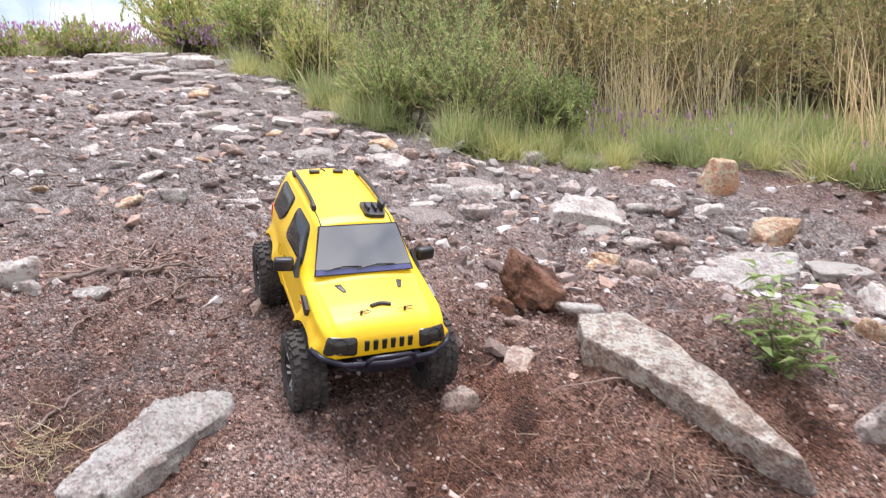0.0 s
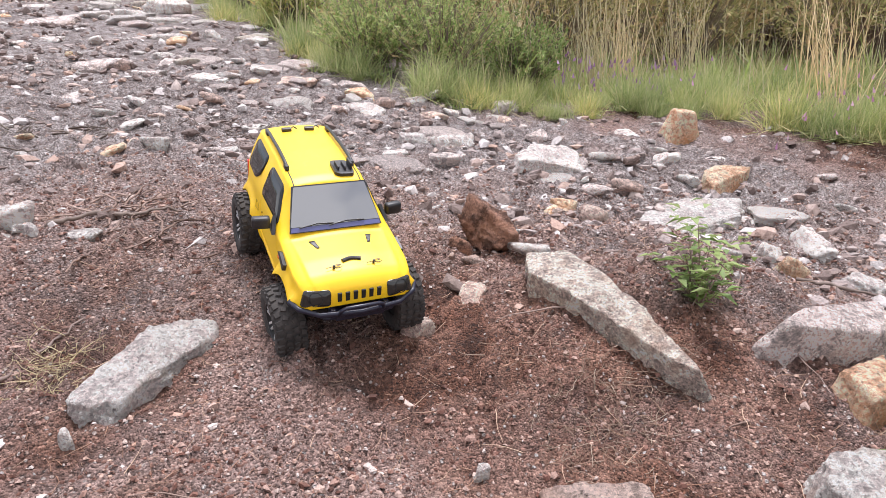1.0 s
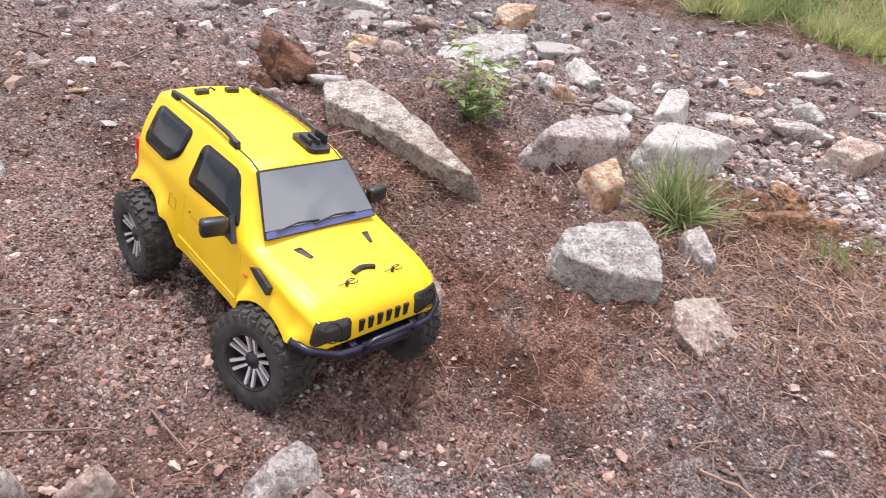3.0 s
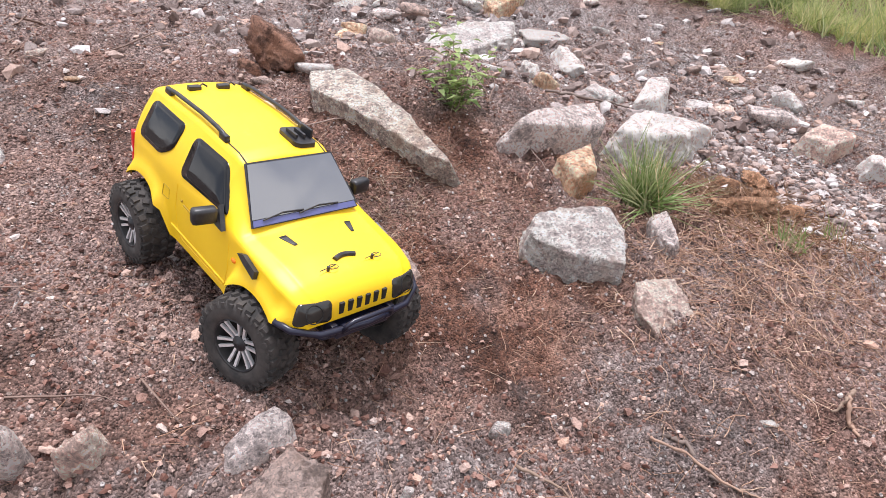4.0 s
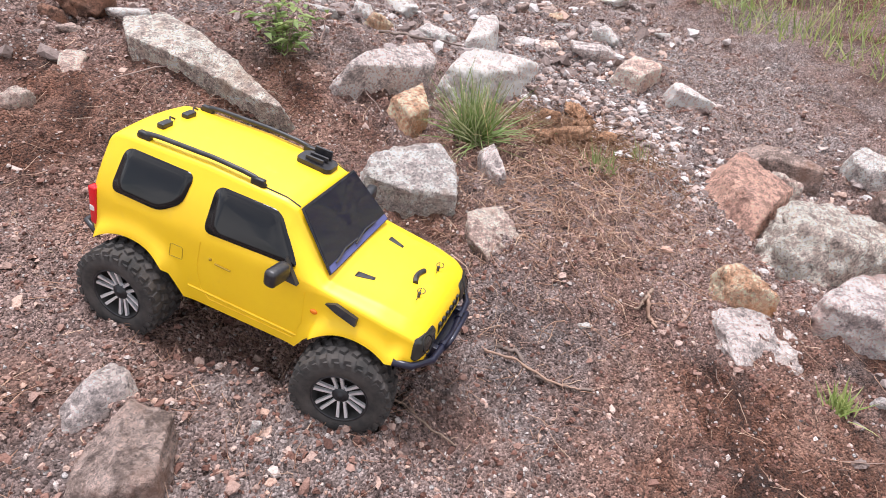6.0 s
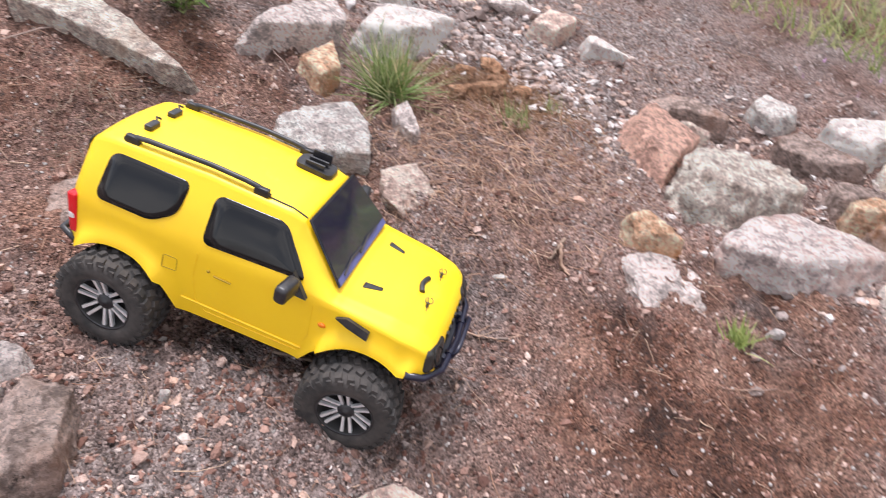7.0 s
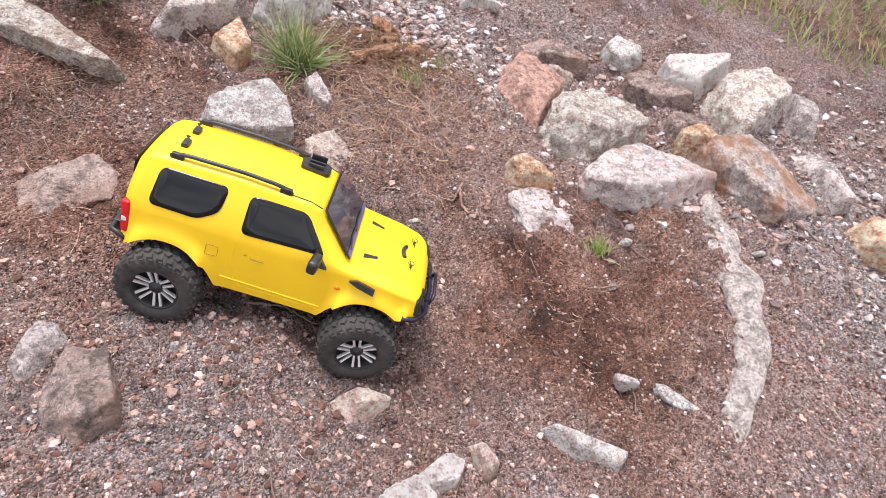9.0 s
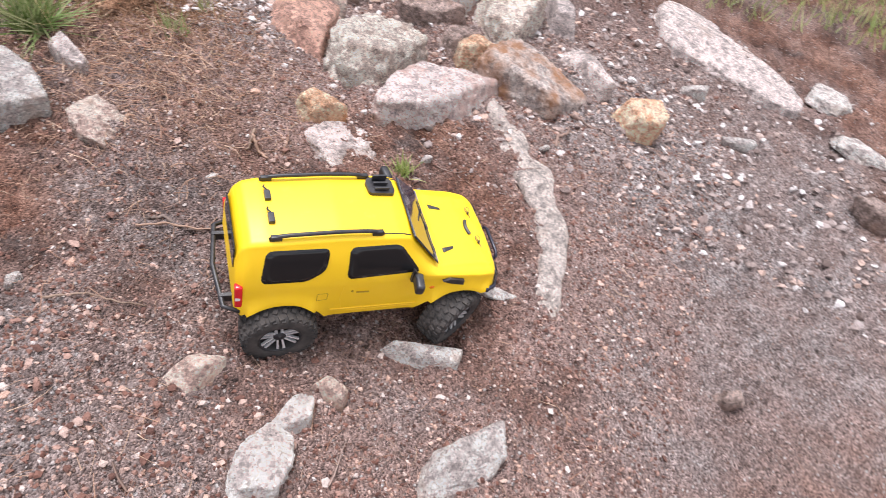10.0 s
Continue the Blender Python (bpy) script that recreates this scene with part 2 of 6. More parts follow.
CRUMB, b = material("soil_crumb", 0.95)
geo = node(CRUMB, "ShaderNodeNewGeometry")
tint = ramped(CRUMB, geo.outputs["Random Per Island"], (0.0, (0.085, 0.036, 0.026)), (0.4, (0.17, 0.080, 0.060)), (0.75, (0.28, 0.155, 0.122)), (1.0, (0.46, 0.32, 0.27)))
link(CRUMB, tint, b.inputs["Base Color"])
GRASS = fibre("meadow_grass", (0.22, 0.30, 0.08), (0.33, 0.41, 0.13), (0.44, 0.47, 0.20), (0.58, 0.54, 0.30), (0.20, 0.29, 0.11), (0.48, 0.50, 0.27), through=0.45)
STRAW = fibre("dry_straw", (0.62, 0.52, 0.31), (0.74, 0.64, 0.42), (0.54, 0.42, 0.25), (0.80, 0.72, 0.52), through=0.4)
GORSE = fibre("gorse_leaf", (0.18, 0.28, 0.08), (0.32, 0.42, 0.13), (0.48, 0.56, 0.22), (0.58, 0.60, 0.29), (0.56, 0.40, 0.22), through=0.45)
LEAF = fibre("fresh_green_leaf", (0.20, 0.29, 0.08), (0.32, 0.42, 0.13), (0.50, 0.56, 0.24), (0.24, 0.34, 0.11), rough=0.5, through=0.35)
BLADE = fibre("tuft_blade", (0.22, 0.32, 0.08), (0.33, 0.42, 0.15), (0.48, 0.51, 0.25), (0.66, 0.60, 0.36), rough=0.6, through=0.3)
PURPLE = fibre("purple_heather", (0.36, 0.16, 0.38), (0.50, 0.27, 0.50), (0.60, 0.42, 0.60), through=0.25)
ROOT = fibre("dry_root", (0.26, 0.145, 0.10), (0.38, 0.25, 0.185), (0.17, 0.09, 0.065), (0.54, 0.41, 0.32), (0.22, 0.12, 0.09))
MULCH = fibre("rusty_root_mulch", (0.30, 0.13, 0.07), (0.40, 0.20, 0.11), (0.22, 0.10, 0.06), (0.45, 0.29, 0.19))
BARK = fibre("twig_bark", (0.12, 0.08, 0.065), (0.20, 0.14, 0.12), (0.26, 0.20, 0.18))

YELLOW, b = material("yellow_painted_shell", 0.46, 0.0, (0.89, 0.565, 0.006))
tint = ramped(YELLOW, noise_of(YELLOW, 18, 5), (0.3, (0.87, 0.54, 0.006)), (0.7, (0.91, 0.585, 0.008)))
dust = ramped(YELLOW, noise_of(YELLOW, 60, 7, 0.7), (0.60, (0, 0, 0)), (0.85, (0.18, 0.18, 0.18)))
link(YELLOW, blend(YELLOW, dust, tint, (0.5, 0.38, 0.2)), b.inputs["Base Color"])
b.inputs["Coat Weight"].default_value, b.inputs["Coat Roughness"].default_value = 0.12, 0.4
bumped(YELLOW, b, noise_of(YELLOW, 300, 2), 0.04, 0.001)
SEAM, _ = material("seam_shade_line", 0.6, 0, (0.35, 0.22, 0.01))
BLACK, b = material("black_moulded_plastic", 0.42, 0, (0.018, 0.018, 0.022))
link(BLACK, ramped(BLACK, noise_of(BLACK, 70, 6, 0.7), (0.45, (0.016, 0.016, 0.020)), (0.8, (0.06, 0.055, 0.055))), b.inputs["Base Color"])
BUMPER, _ = material("blue_black_painted_bar", 0.32, 0, (0.012, 0.013, 0.030))
RUBBER, b = material("dusty_black_rubber", 0.85, 0, (0.03, 0.03, 0.03))
link(RUBBER, ramped(RUBBER, noise_of(RUBBER, 45, 6, 0.7), (0.35, (0.022, 0.021, 0.021)), (0.75, (0.085, 0.072, 0.066))), b.inputs["Base Color"])
bumped(RUBBER, b, noise_of(RUBBER, 260, 3), 0.3, 0.001)
GLASS, b = material("dark_tinted_window", 0.06, 0, (0.012, 0.012, 0.013))
b.inputs["IOR"].default_value = 1.38
rubbed = ramped(GLASS, noise_of(GLASS, 30, 6, 0.7), (0.4, (0.04, 0.04, 0.04)), (0.8, (0.22, 0.22, 0.22)))
link(GLASS, rubbed, b.inputs["Roughness"])
SCREEN, b = material("reflecting_tinted_windscreen", 0.05, 0, (0.012, 0.014, 0.032))
bumped(SCREEN, b, noise_of(SCREEN, 10, 1), 0.12, 0.010)
b.inputs["IOR"].default_value = 2.9
LAMP, _ = material("smoked_lamp_lens", 0.12, 0, (0.025, 0.024, 0.022))
SILVER, b = material("machined_silver_spoke", 0.35, 0.55, (0.82, 0.82, 0.84))
RED, _ = material("red_tail_lens", 0.15, 0, (0.65, 0.012, 0.02))
WHITE, _ = material("white_lens", 0.25, 0, (0.75, 0.7, 0.7))
AMBER, _ = material("amber_lens", 0.2, 0, (0.80, 0.20, 0.01))
INNER, _ = material("dark_chassis_and_shade", 0.7, 0.2, (0.02, 0.019, 0.019))
NAVY, _ = material("dark_blue_trim", 0.35, 0, (0.10, 0.11, 0.27))


# ---- lie of the land ----
SWELL = [
    -0.000, 0.000, 0.000, -0.000, -0.013, -0.002, 0.005, -0.003, 0.004, -0.000, 0.000, 0.007, 0.026, -0.025, -0.013,
    0.001, 0.009, 0.020, -0.001, -0.002, 0.007, 0.034, -0.018, -0.026, 0.008, -0.021, 0.001, -0.011, 0.004, 0.021,
    -0.032, -0.021, 0.023, 0.052, -0.036, -0.019, -0.013, -0.024, -0.008, -0.027, 0.022, -0.015, 0.006, -0.013, -0.006,
    0.014, 0.009, -0.027, 0.008, 0.073, 0.013, -0.003, -0.001, 0.002, 0.006, 0.011, 0.026, 0.004, 0.010, 0.002, -0.007,
    -0.007, -0.000, -0.001, -0.004, -0.004, -0.010, -0.011, -0.003, -0.002, 0.001, 0.001]
BUMPS = [(1.0, 2.15, 0.05, 0.38), (1.8, 2.5, 0.13, 0.55)]


def fade(v):
    return v * v * v * (v * (v * 6 - 15) + 10)


LATTICE = np.random.RandomState(7).rand(256, 256)


def value_noise(x, y):
    xi, yi = np.floor(x).astype(int), np.floor(y).astype(int)
    u, v = fade(x - xi), fade(y - yi)
    a, b, c, d = (LATTICE[(xi + i) % 256, (yi + j) % 256] for i, j in ((0, 0), (1, 0), (0, 1), (1, 1)))
    return (a + (b - a) * u) * (1 - v) + (c + (d - c) * u) * v - 0.5


def ground(x, y):
    """The smooth height of the slope."""
    x, y = np.asarray(x, float), np.asarray(y, float)
    xc, yc = np.clip(x, -0.8, 1.35), np.clip(y, -0.6, 1.9)
    u, v = xc - 0.4, yc - 0.4
    z = (0.2825 + -0.0726 * u + 0.2718 * v + 0.0039 * u * u + -0.0560 * u * v + -0.0348 * v * v + 0.0186 * u ** 3
         + -0.0031 * u * u * v + 0.0279 * u * v * v + 0.0136 * v ** 3)
    for k, high in enumerate(SWELL):
        bx, by = -0.6 + 0.25 * (k % 9), -0.35 + 0.25 * (k // 9)
        z = z + high * np.exp(-((x - bx) ** 2 + (y - by) ** 2) / 0.0578)
    up, down = np.maximum(y - 1.9, 0), np.maximum(-0.6 - y, 0)
    steep = 0.27 + 0.10 * np.clip((0.9 - x) / 1.2, 0, 1)
    z = z + steep * 11 * (1 - np.exp(-up / 11)) - 0.2 * 20 * (1 - np.exp(-down / 20))
    z = z + 0.06 * np.minimum(np.maximum(x - 1.35, 0), 6)
    for bx, by, high, wide in BUMPS:
        z = z + high * np.exp(-((x - bx) ** 2 + (y - by) ** 2) / (2 * wide * wide))
    return z


def relief(x, y):
    """Clods, ruts and grit on top of the smooth slope."""
    x, y = np.asarray(x, float), np.asarray(y, float)
    z = 0.012 * value_noise(x * 3.1 + 9, y * 3.1) + 0.014 * value_noise(x * 8 + 3, y * 8 + 5) + 0.013 * value_noise(x * 21, y * 21 + 7)
    z = z + 0.015 * np.abs(value_noise(x * 43 + 1, y * 43)) + 0.011 * value_noise(x * 75 + 8, y * 75) + 0.008 * value_noise(x * 130, y * 130 + 2) - 0.002
    # little banks where the crust breaks off, and the cracks between them
    for k, high in ((5.3, 0.011), (11.0, 0.007), (23.0, 0.004)):
        n = value_noise(x * k + 31, y * k * 1.3 + 14) + 0.35 * value_noise(x * k * 3 + 2, y * k * 3 + 7) + 0.15 * value_noise(x * k * 7, y * k * 7 + 5)
        z = z + high * (np.tanh(n * 14) * 0.5 - np.exp(-(n / 0.035) ** 2) * 0.6)
    return z + 0.25 * value_noise(x * 0.35, y * 0.35 + 4) * np.clip((np.hypot(x - 0.4, y - 0.5) - 2.0) / 4, 0, 1)


def floor_z(x, y):
    return float(ground(x, y) + relief(x, y))


def pale_grit(x, y):
    """Where washed pale grit lies on the darker soil, 0 to 1."""
    x, y = np.asarray(x, float), np.asarray(y, float)
    g = 0.42 + 0.0 * x
    for bx, by, much, wide in ((1.3, -0.75, 0.4, 0.35), (0.05, 0.64, -0.25, 0.11), (0.20, 0.44, -0.30, 0.10), (0.38, 0.30, -0.10, 0.10), (0.52, 0.10, -0.08, 0.10), (0.66, -0.04, -0.20, 0.11), (0.80, -0.20, -0.30, 0.12), (0.95, -0.10, -0.2, 0.10), (0.9, -0.75, 0.35, 0.3), (1.7, 0.2, 0.35, 0.4), (0.16, 0.12, 0.7, 0.18), (-0.12, 0.52, 0.35, 0.13), (1.10, -0.42, 0.50, 0.30), (1.25, 1.00, 0.60, 0.40), (0.45, -0.35, 0.45, 0.22), (-0.25, 2.0, 0.6, 0.8), (-1.2, 2.6, 0.45, 1.0), (1.0, 1.25, 0.3, 0.3),
                               (0.95, 0.30, 0.35, 0.12), (-0.75, 1.2, 0.25, 0.4), (0.12, 0.82, -0.30, 0.16), (0.36, 0.50, -0.15, 0.13), (0.72, 0.46, -0.25, 0.10), (0.66, -0.02, -0.15, 0.12), (1.04, 0.66, 0.5, 0.16), (0.50, 0.16, 0.2, 0.15),
                               (-0.25, 0.95, -0.25, 0.2), (0.25, 1.15, -0.25, 0.15), (1.02, 0.46, 0.4, 0.09), (0.55, 1.45, 0.45, 0.32), (0.15, 1.80, 0.4, 0.3), (-0.5, 2.3, 0.3, 0.4)):
        g = g + much * np.exp(-((x - bx) ** 2 + (y - by) ** 2) / (2 * wide * wide))
    return np.clip(g + 0.55 * value_noise(x * 5 + 2, y * 5 + 9) + 0.45 * value_noise(x * 14, y * 14 + 3), 0, 1)


def ash(x, y):
    """Where the soil is washed out to grey sand and stone dust, 0 to 1."""
    x, y = np.asarray(x, float), np.asarray(y, float)
    g = -0.05 + 0.0 * x
    for bx, by, much, wide in ((1.06, 0.62, 0.95, 0.13), (0.20, 0.44, -0.3, 0.12), (0.66, -0.04, -0.2, 0.12), (0.82, -0.2, -0.3, 0.12), (0.18, 0.21, 0.3, 0.10), (0.356, 0.461, 0.75, 0.026), (1.03, 0.42, 0.8, 0.08), (1.12, 0.88, 0.7, 0.2), (0.55, 1.5, 0.65, 0.33), (0.2, 1.85, 0.6, 0.3), (-0.4, 2.3, 0.6, 0.45), (-1.3, 2.9, 0.6, 0.8), (1.5, 0.9, 0.6, 0.4),
                               (1.55, -0.55, 0.5, 0.3), (1.35, -0.25, 0.5, 0.2), (1.0, 1.5, 0.55, 0.3), (0.16, 0.12, 0.45, 0.14), (-0.75, 1.5, 0.45, 0.4), (1.2, -0.85, 0.45, 0.3), (-1.0, 2.3, 0.6, 0.6), (-1.7, 3.2, 0.6, 0.9), (-2.6, 4.2, 0.6, 1.0), (0.52, 0.13, 0.45, 0.13), (0.95, -0.6, 0.35, 0.2)):
        g = g + much * np.exp(-((x - bx) ** 2 + (y - by) ** 2) / (2 * wide * wide))
    return np.clip(g + 0.5 * value_noise(x * 6 + 21, y * 6 + 3) + 0.5 * value_noise(x * 17 + 4, y * 17 + 9), 0, 0.92)


# ---- mesh helpers ----
def mesh_of(name, verts, faces, *mats, smooth=True, index=None):
    me = bpy.data.meshes.new(name)
    me.from_pydata([tuple(v) for v in verts], [], faces)
    for m in mats:
        me.materials.append(m)
    me.polygons.foreach_set("use_smooth", [smooth] * len(me.polygons))
    if index is not None:
        me.polygons.foreach_set("material_index", index)
    me.update()
    return me


def part(name, bm, mat, parent, label="", smooth=False, at=None):
    """One mesh object under a thing or a part."""
    me = bpy.data.meshes.new(name)
    bm.to_mesh(me)
    bm.free()
    me.materials.append(mat)
    me.polygons.foreach_set("use_smooth", [smooth] * len(me.polygons))
    ob = new(name, me)
    ob.parent = parent
    if at is not None:
        ob.matrix_basis = at
    return tagged(ob, label)


def strips(rng, roots, dirs, lengths, widths, bend, segs=3, flat=True):
    """Many tapering blades as ribbons: arrays in, vertices and faces out."""
    n = len(roots)
    side = np.cross(dirs, rng.normal(size=(n, 3)))
    side /= np.linalg.norm(side, axis=1)[:, None] + 1e-9
    curl = np.cross(side, dirs) * (bend * rng.uniform(-1, 1, n))[:, None] + np.array([0, 0, -0.35]) * bend[:, None] * rng.uniform(0, 1, n)[:, None]
    rows = []
    for k in range(segs + 1):
        s = k / segs
        p = roots + dirs * (lengths * s)[:, None] + curl * (lengths * s * s)[:, None]
        w = side * (widths * (1 - s) ** 0.7 * 0.5 + 0.00008)[:, None]
        rows += [p - w, p + w]
    verts = np.stack(rows, 1).reshape(-1, 3)
    step = 2 * (segs + 1)
    faces = []
    for i in range(n):
        o = i * step
        for k in range(segs):
            faces.append((o + 2 * k, o + 2 * k + 1, o + 2 * k + 3, o + 2 * k + 2))
    return verts, faces


def tubes(rng, roots, dirs, lengths, radii, wander, segs=5):
    """Many thin crooked three-sided twigs."""
    n = len(roots)
    p, d = roots.copy(), dirs.copy()
    rows = []
    for k in range(segs + 1):
        a = np.cross(d, (0.3, 0.5, 0.8))
        a /= np.linalg.norm(a, axis=1)[:, None] + 1e-9
        c = np.cross(d, a)
        r = (radii * (1 - 0.6 * k / segs))[:, None]
        for j in range(3):
            rows.append(p + r * (a * math.cos(2.094 * j) + c * math.sin(2.094 * j)))
        p = p + d * (lengths / segs)[:, None]
        d = d + rng.normal(size=(n, 3)) * wander * np.array([1, 1, 0.5])
        d /= np.linalg.norm(d, axis=1)[:, None]
    verts = np.stack(rows, 1).reshape(-1, 3)
    faces, step = [], 3 * (segs + 1)
    for i in range(n):
        o = i * step
        for k in range(segs):
            for j in range(3):
                a, c = o + 3 * k + j, o + 3 * k + (j + 1) % 3
                faces.append((a, c, c + 3, a + 3))
    return verts, faces


# ---- the ground: one sheet, fine near the track, coarse to the horizon ----
def spread(a, b, step, reach, rows):
    inner = np.arange(a, b + step / 2, step)
    grow = np.cumsum(np.geomspace(step * 1.3, reach * 0.22, rows))
    return np.concatenate([a - grow[::-1], inner, b + grow])


gx, gy = spread(-0.95, 1.95, 0.0052, 420, 46), spread(-0.85, 2.25, 0.0055, 420, 46)
X, Y = np.meshgrid(gx, gy)
G = ground(X, Y) + relief(X, Y)
nx, ny = len(gx), len(gy)
me = bpy.data.meshes.new("ground")
me.vertices.add(nx * ny)
me.vertices.foreach_set("co", np.stack([X, Y, G], -1).astype(np.float32).ravel())
a = (np.arange(ny - 1)[:, None] * nx + np.arange(nx - 1)[None, :]).ravel()
quads = np.stack([a, a + 1, a + nx + 1, a + nx], 1).astype(np.int32)
me.loops.add(quads.size)
me.loops.foreach_set("vertex_index", quads.ravel())
me.polygons.add(len(quads))
me.polygons.foreach_set("loop_start", np.arange(0, quads.size, 4, dtype=np.int32))
me.update()
me.validate()
me.polygons.foreach_set("use_smooth", [True] * len(me.polygons))
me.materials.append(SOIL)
grit = me.attributes.new("grit", "FLOAT", "POINT")
grit.data.foreach_set("value", pale_grit(X, Y).astype(np.float32).ravel())
dust = me.attributes.new("ash", "FLOAT", "POINT")
dust.data.foreach_set("value", ash(X, Y).astype(np.float32).ravel())
tagged(new("ground", me), "sloping reddish-brown gritty soil track with fine gravel", "ground", kind="structure")


# ---- rocks ----
def ball(level):
    bm = bmesh.new()
    bmesh.ops.create_icosphere(bm, subdivisions=level, radius=1)
    v = np.array([x.co[:] for x in bm.verts])
    f = [tuple(x.index for x in p.verts) for p in bm.faces]
    bm.free()
    return v, f


BALLS = {k: ball(k) for k in (2, 3, 4, 5)}


def noise3(p, scale, shift):
    q = p * scale + shift
    return value_noise(q[:, 0] + q[:, 2] * 0.7, q[:, 1] - q[:, 2] * 0.6) + value_noise(q[:, 2] + 17 + q[:, 0] * 0.3, q[:, 0] + q[:, 1] * 0.8 + 5)


def rock_shape(seed, size, level, cuts=10, flat=0.0, rough=1.0, sharp=24):
    """A broken stone: a ball cut by planes, stretched to its size, then pitted."""
    rng = np.random.RandomState(seed)
    v, f = BALLS[level]
    planes = np.concatenate([np.eye(3), -np.eye(3), rng.normal(size=(cuts, 3))])
    planes[:6] += rng.normal(0, 0.13, (6, 3))
    planes /= np.linalg.norm(planes, axis=1)[:, None]
    far = np.concatenate([np.full(6, 1.0), rng.uniform(0.72, 1.1, cuts)])
    if flat:
        far[2], planes[2] = 1 - 0.5 * flat, (rng.uniform(-0.1, 0.1), rng.uniform(-0.1, 0.1), 1)
    ahead = np.maximum(v @ planes.T / far, 0)
    out = v
    v = v / ((ahead ** sharp).sum(1) ** (1 / sharp))[:, None]
    v /= np.abs(v).max(0) * 0.97
    v = v + out * (rough * (0.12 * noise3(v, 1.5, seed * 0.37) + 0.10 * noise3(v, 4.2, seed * 0.71) - 0.09 * np.abs(noise3(v, 7, seed)) + 0.07 * noise3(v, 17, seed + 3) + 0.055 * noise3(v, 40, seed + 9)))[:, None]
    return v * np.array(size), f


def rock(x, y, long, wide, high, yaw, kind, label, seed, sink=0.47, tilt=0.0, lean=0.0, flat=0.0, cuts=10, rough=0.85, name="rock"):
    level = 5 if long > 0.09 else 4 if long > 0.05 else 3
    if y > 1.4 or x > 1.5:
        high = high * 0.65
    thick = high / (1 - sink) * 0.5
    if sink > 0.5:
        long, wide = long * (1 + (sink - 0.5) * 1.3), wide * (1 + (sink - 0.5) * 1.3)
    v, f = rock_shape(seed, (long * 0.50, wide * 0.50, thick), level, cuts, flat, rough)
    e = Euler((radians(tilt), radians(lean), radians(yaw))).to_matrix()
    # the stone lies along the slope it sits on
    dx = (float(ground(x + 0.05, y)) - float(ground(x - 0.05, y))) / 0.1
    dy = (float(ground(x, y + 0.05)) - float(ground(x, y - 0.05))) / 0.1
    slope = Vector((0, 0, 1)).rotation_difference(Vector((-dx, -dy, 1)).normalized()).to_matrix()
    ob = new(name, mesh_of(name, v, f, STONE[kind]))
    ob.matrix_world = Matrix.Translation((x, y, float(ground(x, y)) + thick * (1 - 2 * sink))) @ (slope @ e).to_4x4()
    return tagged(ob, label, "rock")


def hewn(x, y, high, sides, kind, label, seed, rough=0.9, name="rock"):
    """A stone broken along flat faces: sides are (bearing in degrees, metres from the middle)."""
    rng = np.random.RandomState(seed)
    ang = np.radians([a for a, _ in sides])
    lean = rng.uniform(0.05, 0.40, len(sides))
    planes = np.stack([np.cos(ang), np.sin(ang), lean], 1)
    far = np.array([d for _, d in sides]) * 1.11 + lean * high * 0.5
    deep = 0.6 * high + 0.015
    top = np.array([[rng.normal(0, 0.07), rng.normal(0, 0.07), 1], [rng.normal(0, 0.3), rng.normal(0, 0.3), 1], [0, 0, -1.0]])
    planes, far = np.concatenate([planes, top]), np.concatenate([far, [high, high * 1.10, deep]])
    wide = np.array([np.max([d for _, d in sides])] * 2 + [high + 0.01])
    turn = ang[np.argmin([d for _, d in sides])]
    slim = min(d for _, d in sides)
    v, f = BALLS[5 if wide[0] > 0.04 else 4 if wide[0] > 0.02 else 3]
    # spread the vertices along the stone before cutting it
    u = v * np.array([slim, wide[0], wide[2]])
    c, s = math.cos(turn), math.sin(turn)
    u = np.stack([u[:, 0] * c - u[:, 1] * s, u[:, 0] * s + u[:, 1] * c, u[:, 2]], 1)
    ahead = np.maximum(u @ planes.T / far, 0)
    p = u / ((ahead ** 26).sum(1) ** (1 / 26))[:, None]
    out = p / np.linalg.norm(p, axis=1)[:, None]
    unit = 0.5 * (slim + min(wide[0], 3 * slim))
    q = p / unit
    jag = 0.07 * noise3(q, 1.4, seed * 0.37) + 0.06 * noise3(q, 3.6, seed * 0.71) - 0.07 * np.abs(noise3(q, 6, seed)) + 0.06 * noise3(q, 14, seed + 3) + 0.045 * noise3(q, 32, seed + 9) + 0.03 * noise3(q, 60, seed + 5)
    p = p + out * (rough * min(unit, 0.09) * jag)[:, None]
    dx = (float(ground(x + 0.05, y)) - float(ground(x - 0.05, y))) / 0.1
    dy = (float(ground(x, y + 0.05)) - float(ground(x, y - 0.05))) / 0.1
    slope = Vector((0, 0, 1)).rotation_difference(Vector((-dx, -dy, 1)).normalized()).to_matrix()
    ob = new(name, mesh_of(name, p, f, STONE[kind]))
    ob.matrix_world = Matrix.Translation((x, y, float(ground(x, y)) + 0.003)) @ slope.to_4x4()
    return tagged(ob, label, "rock")


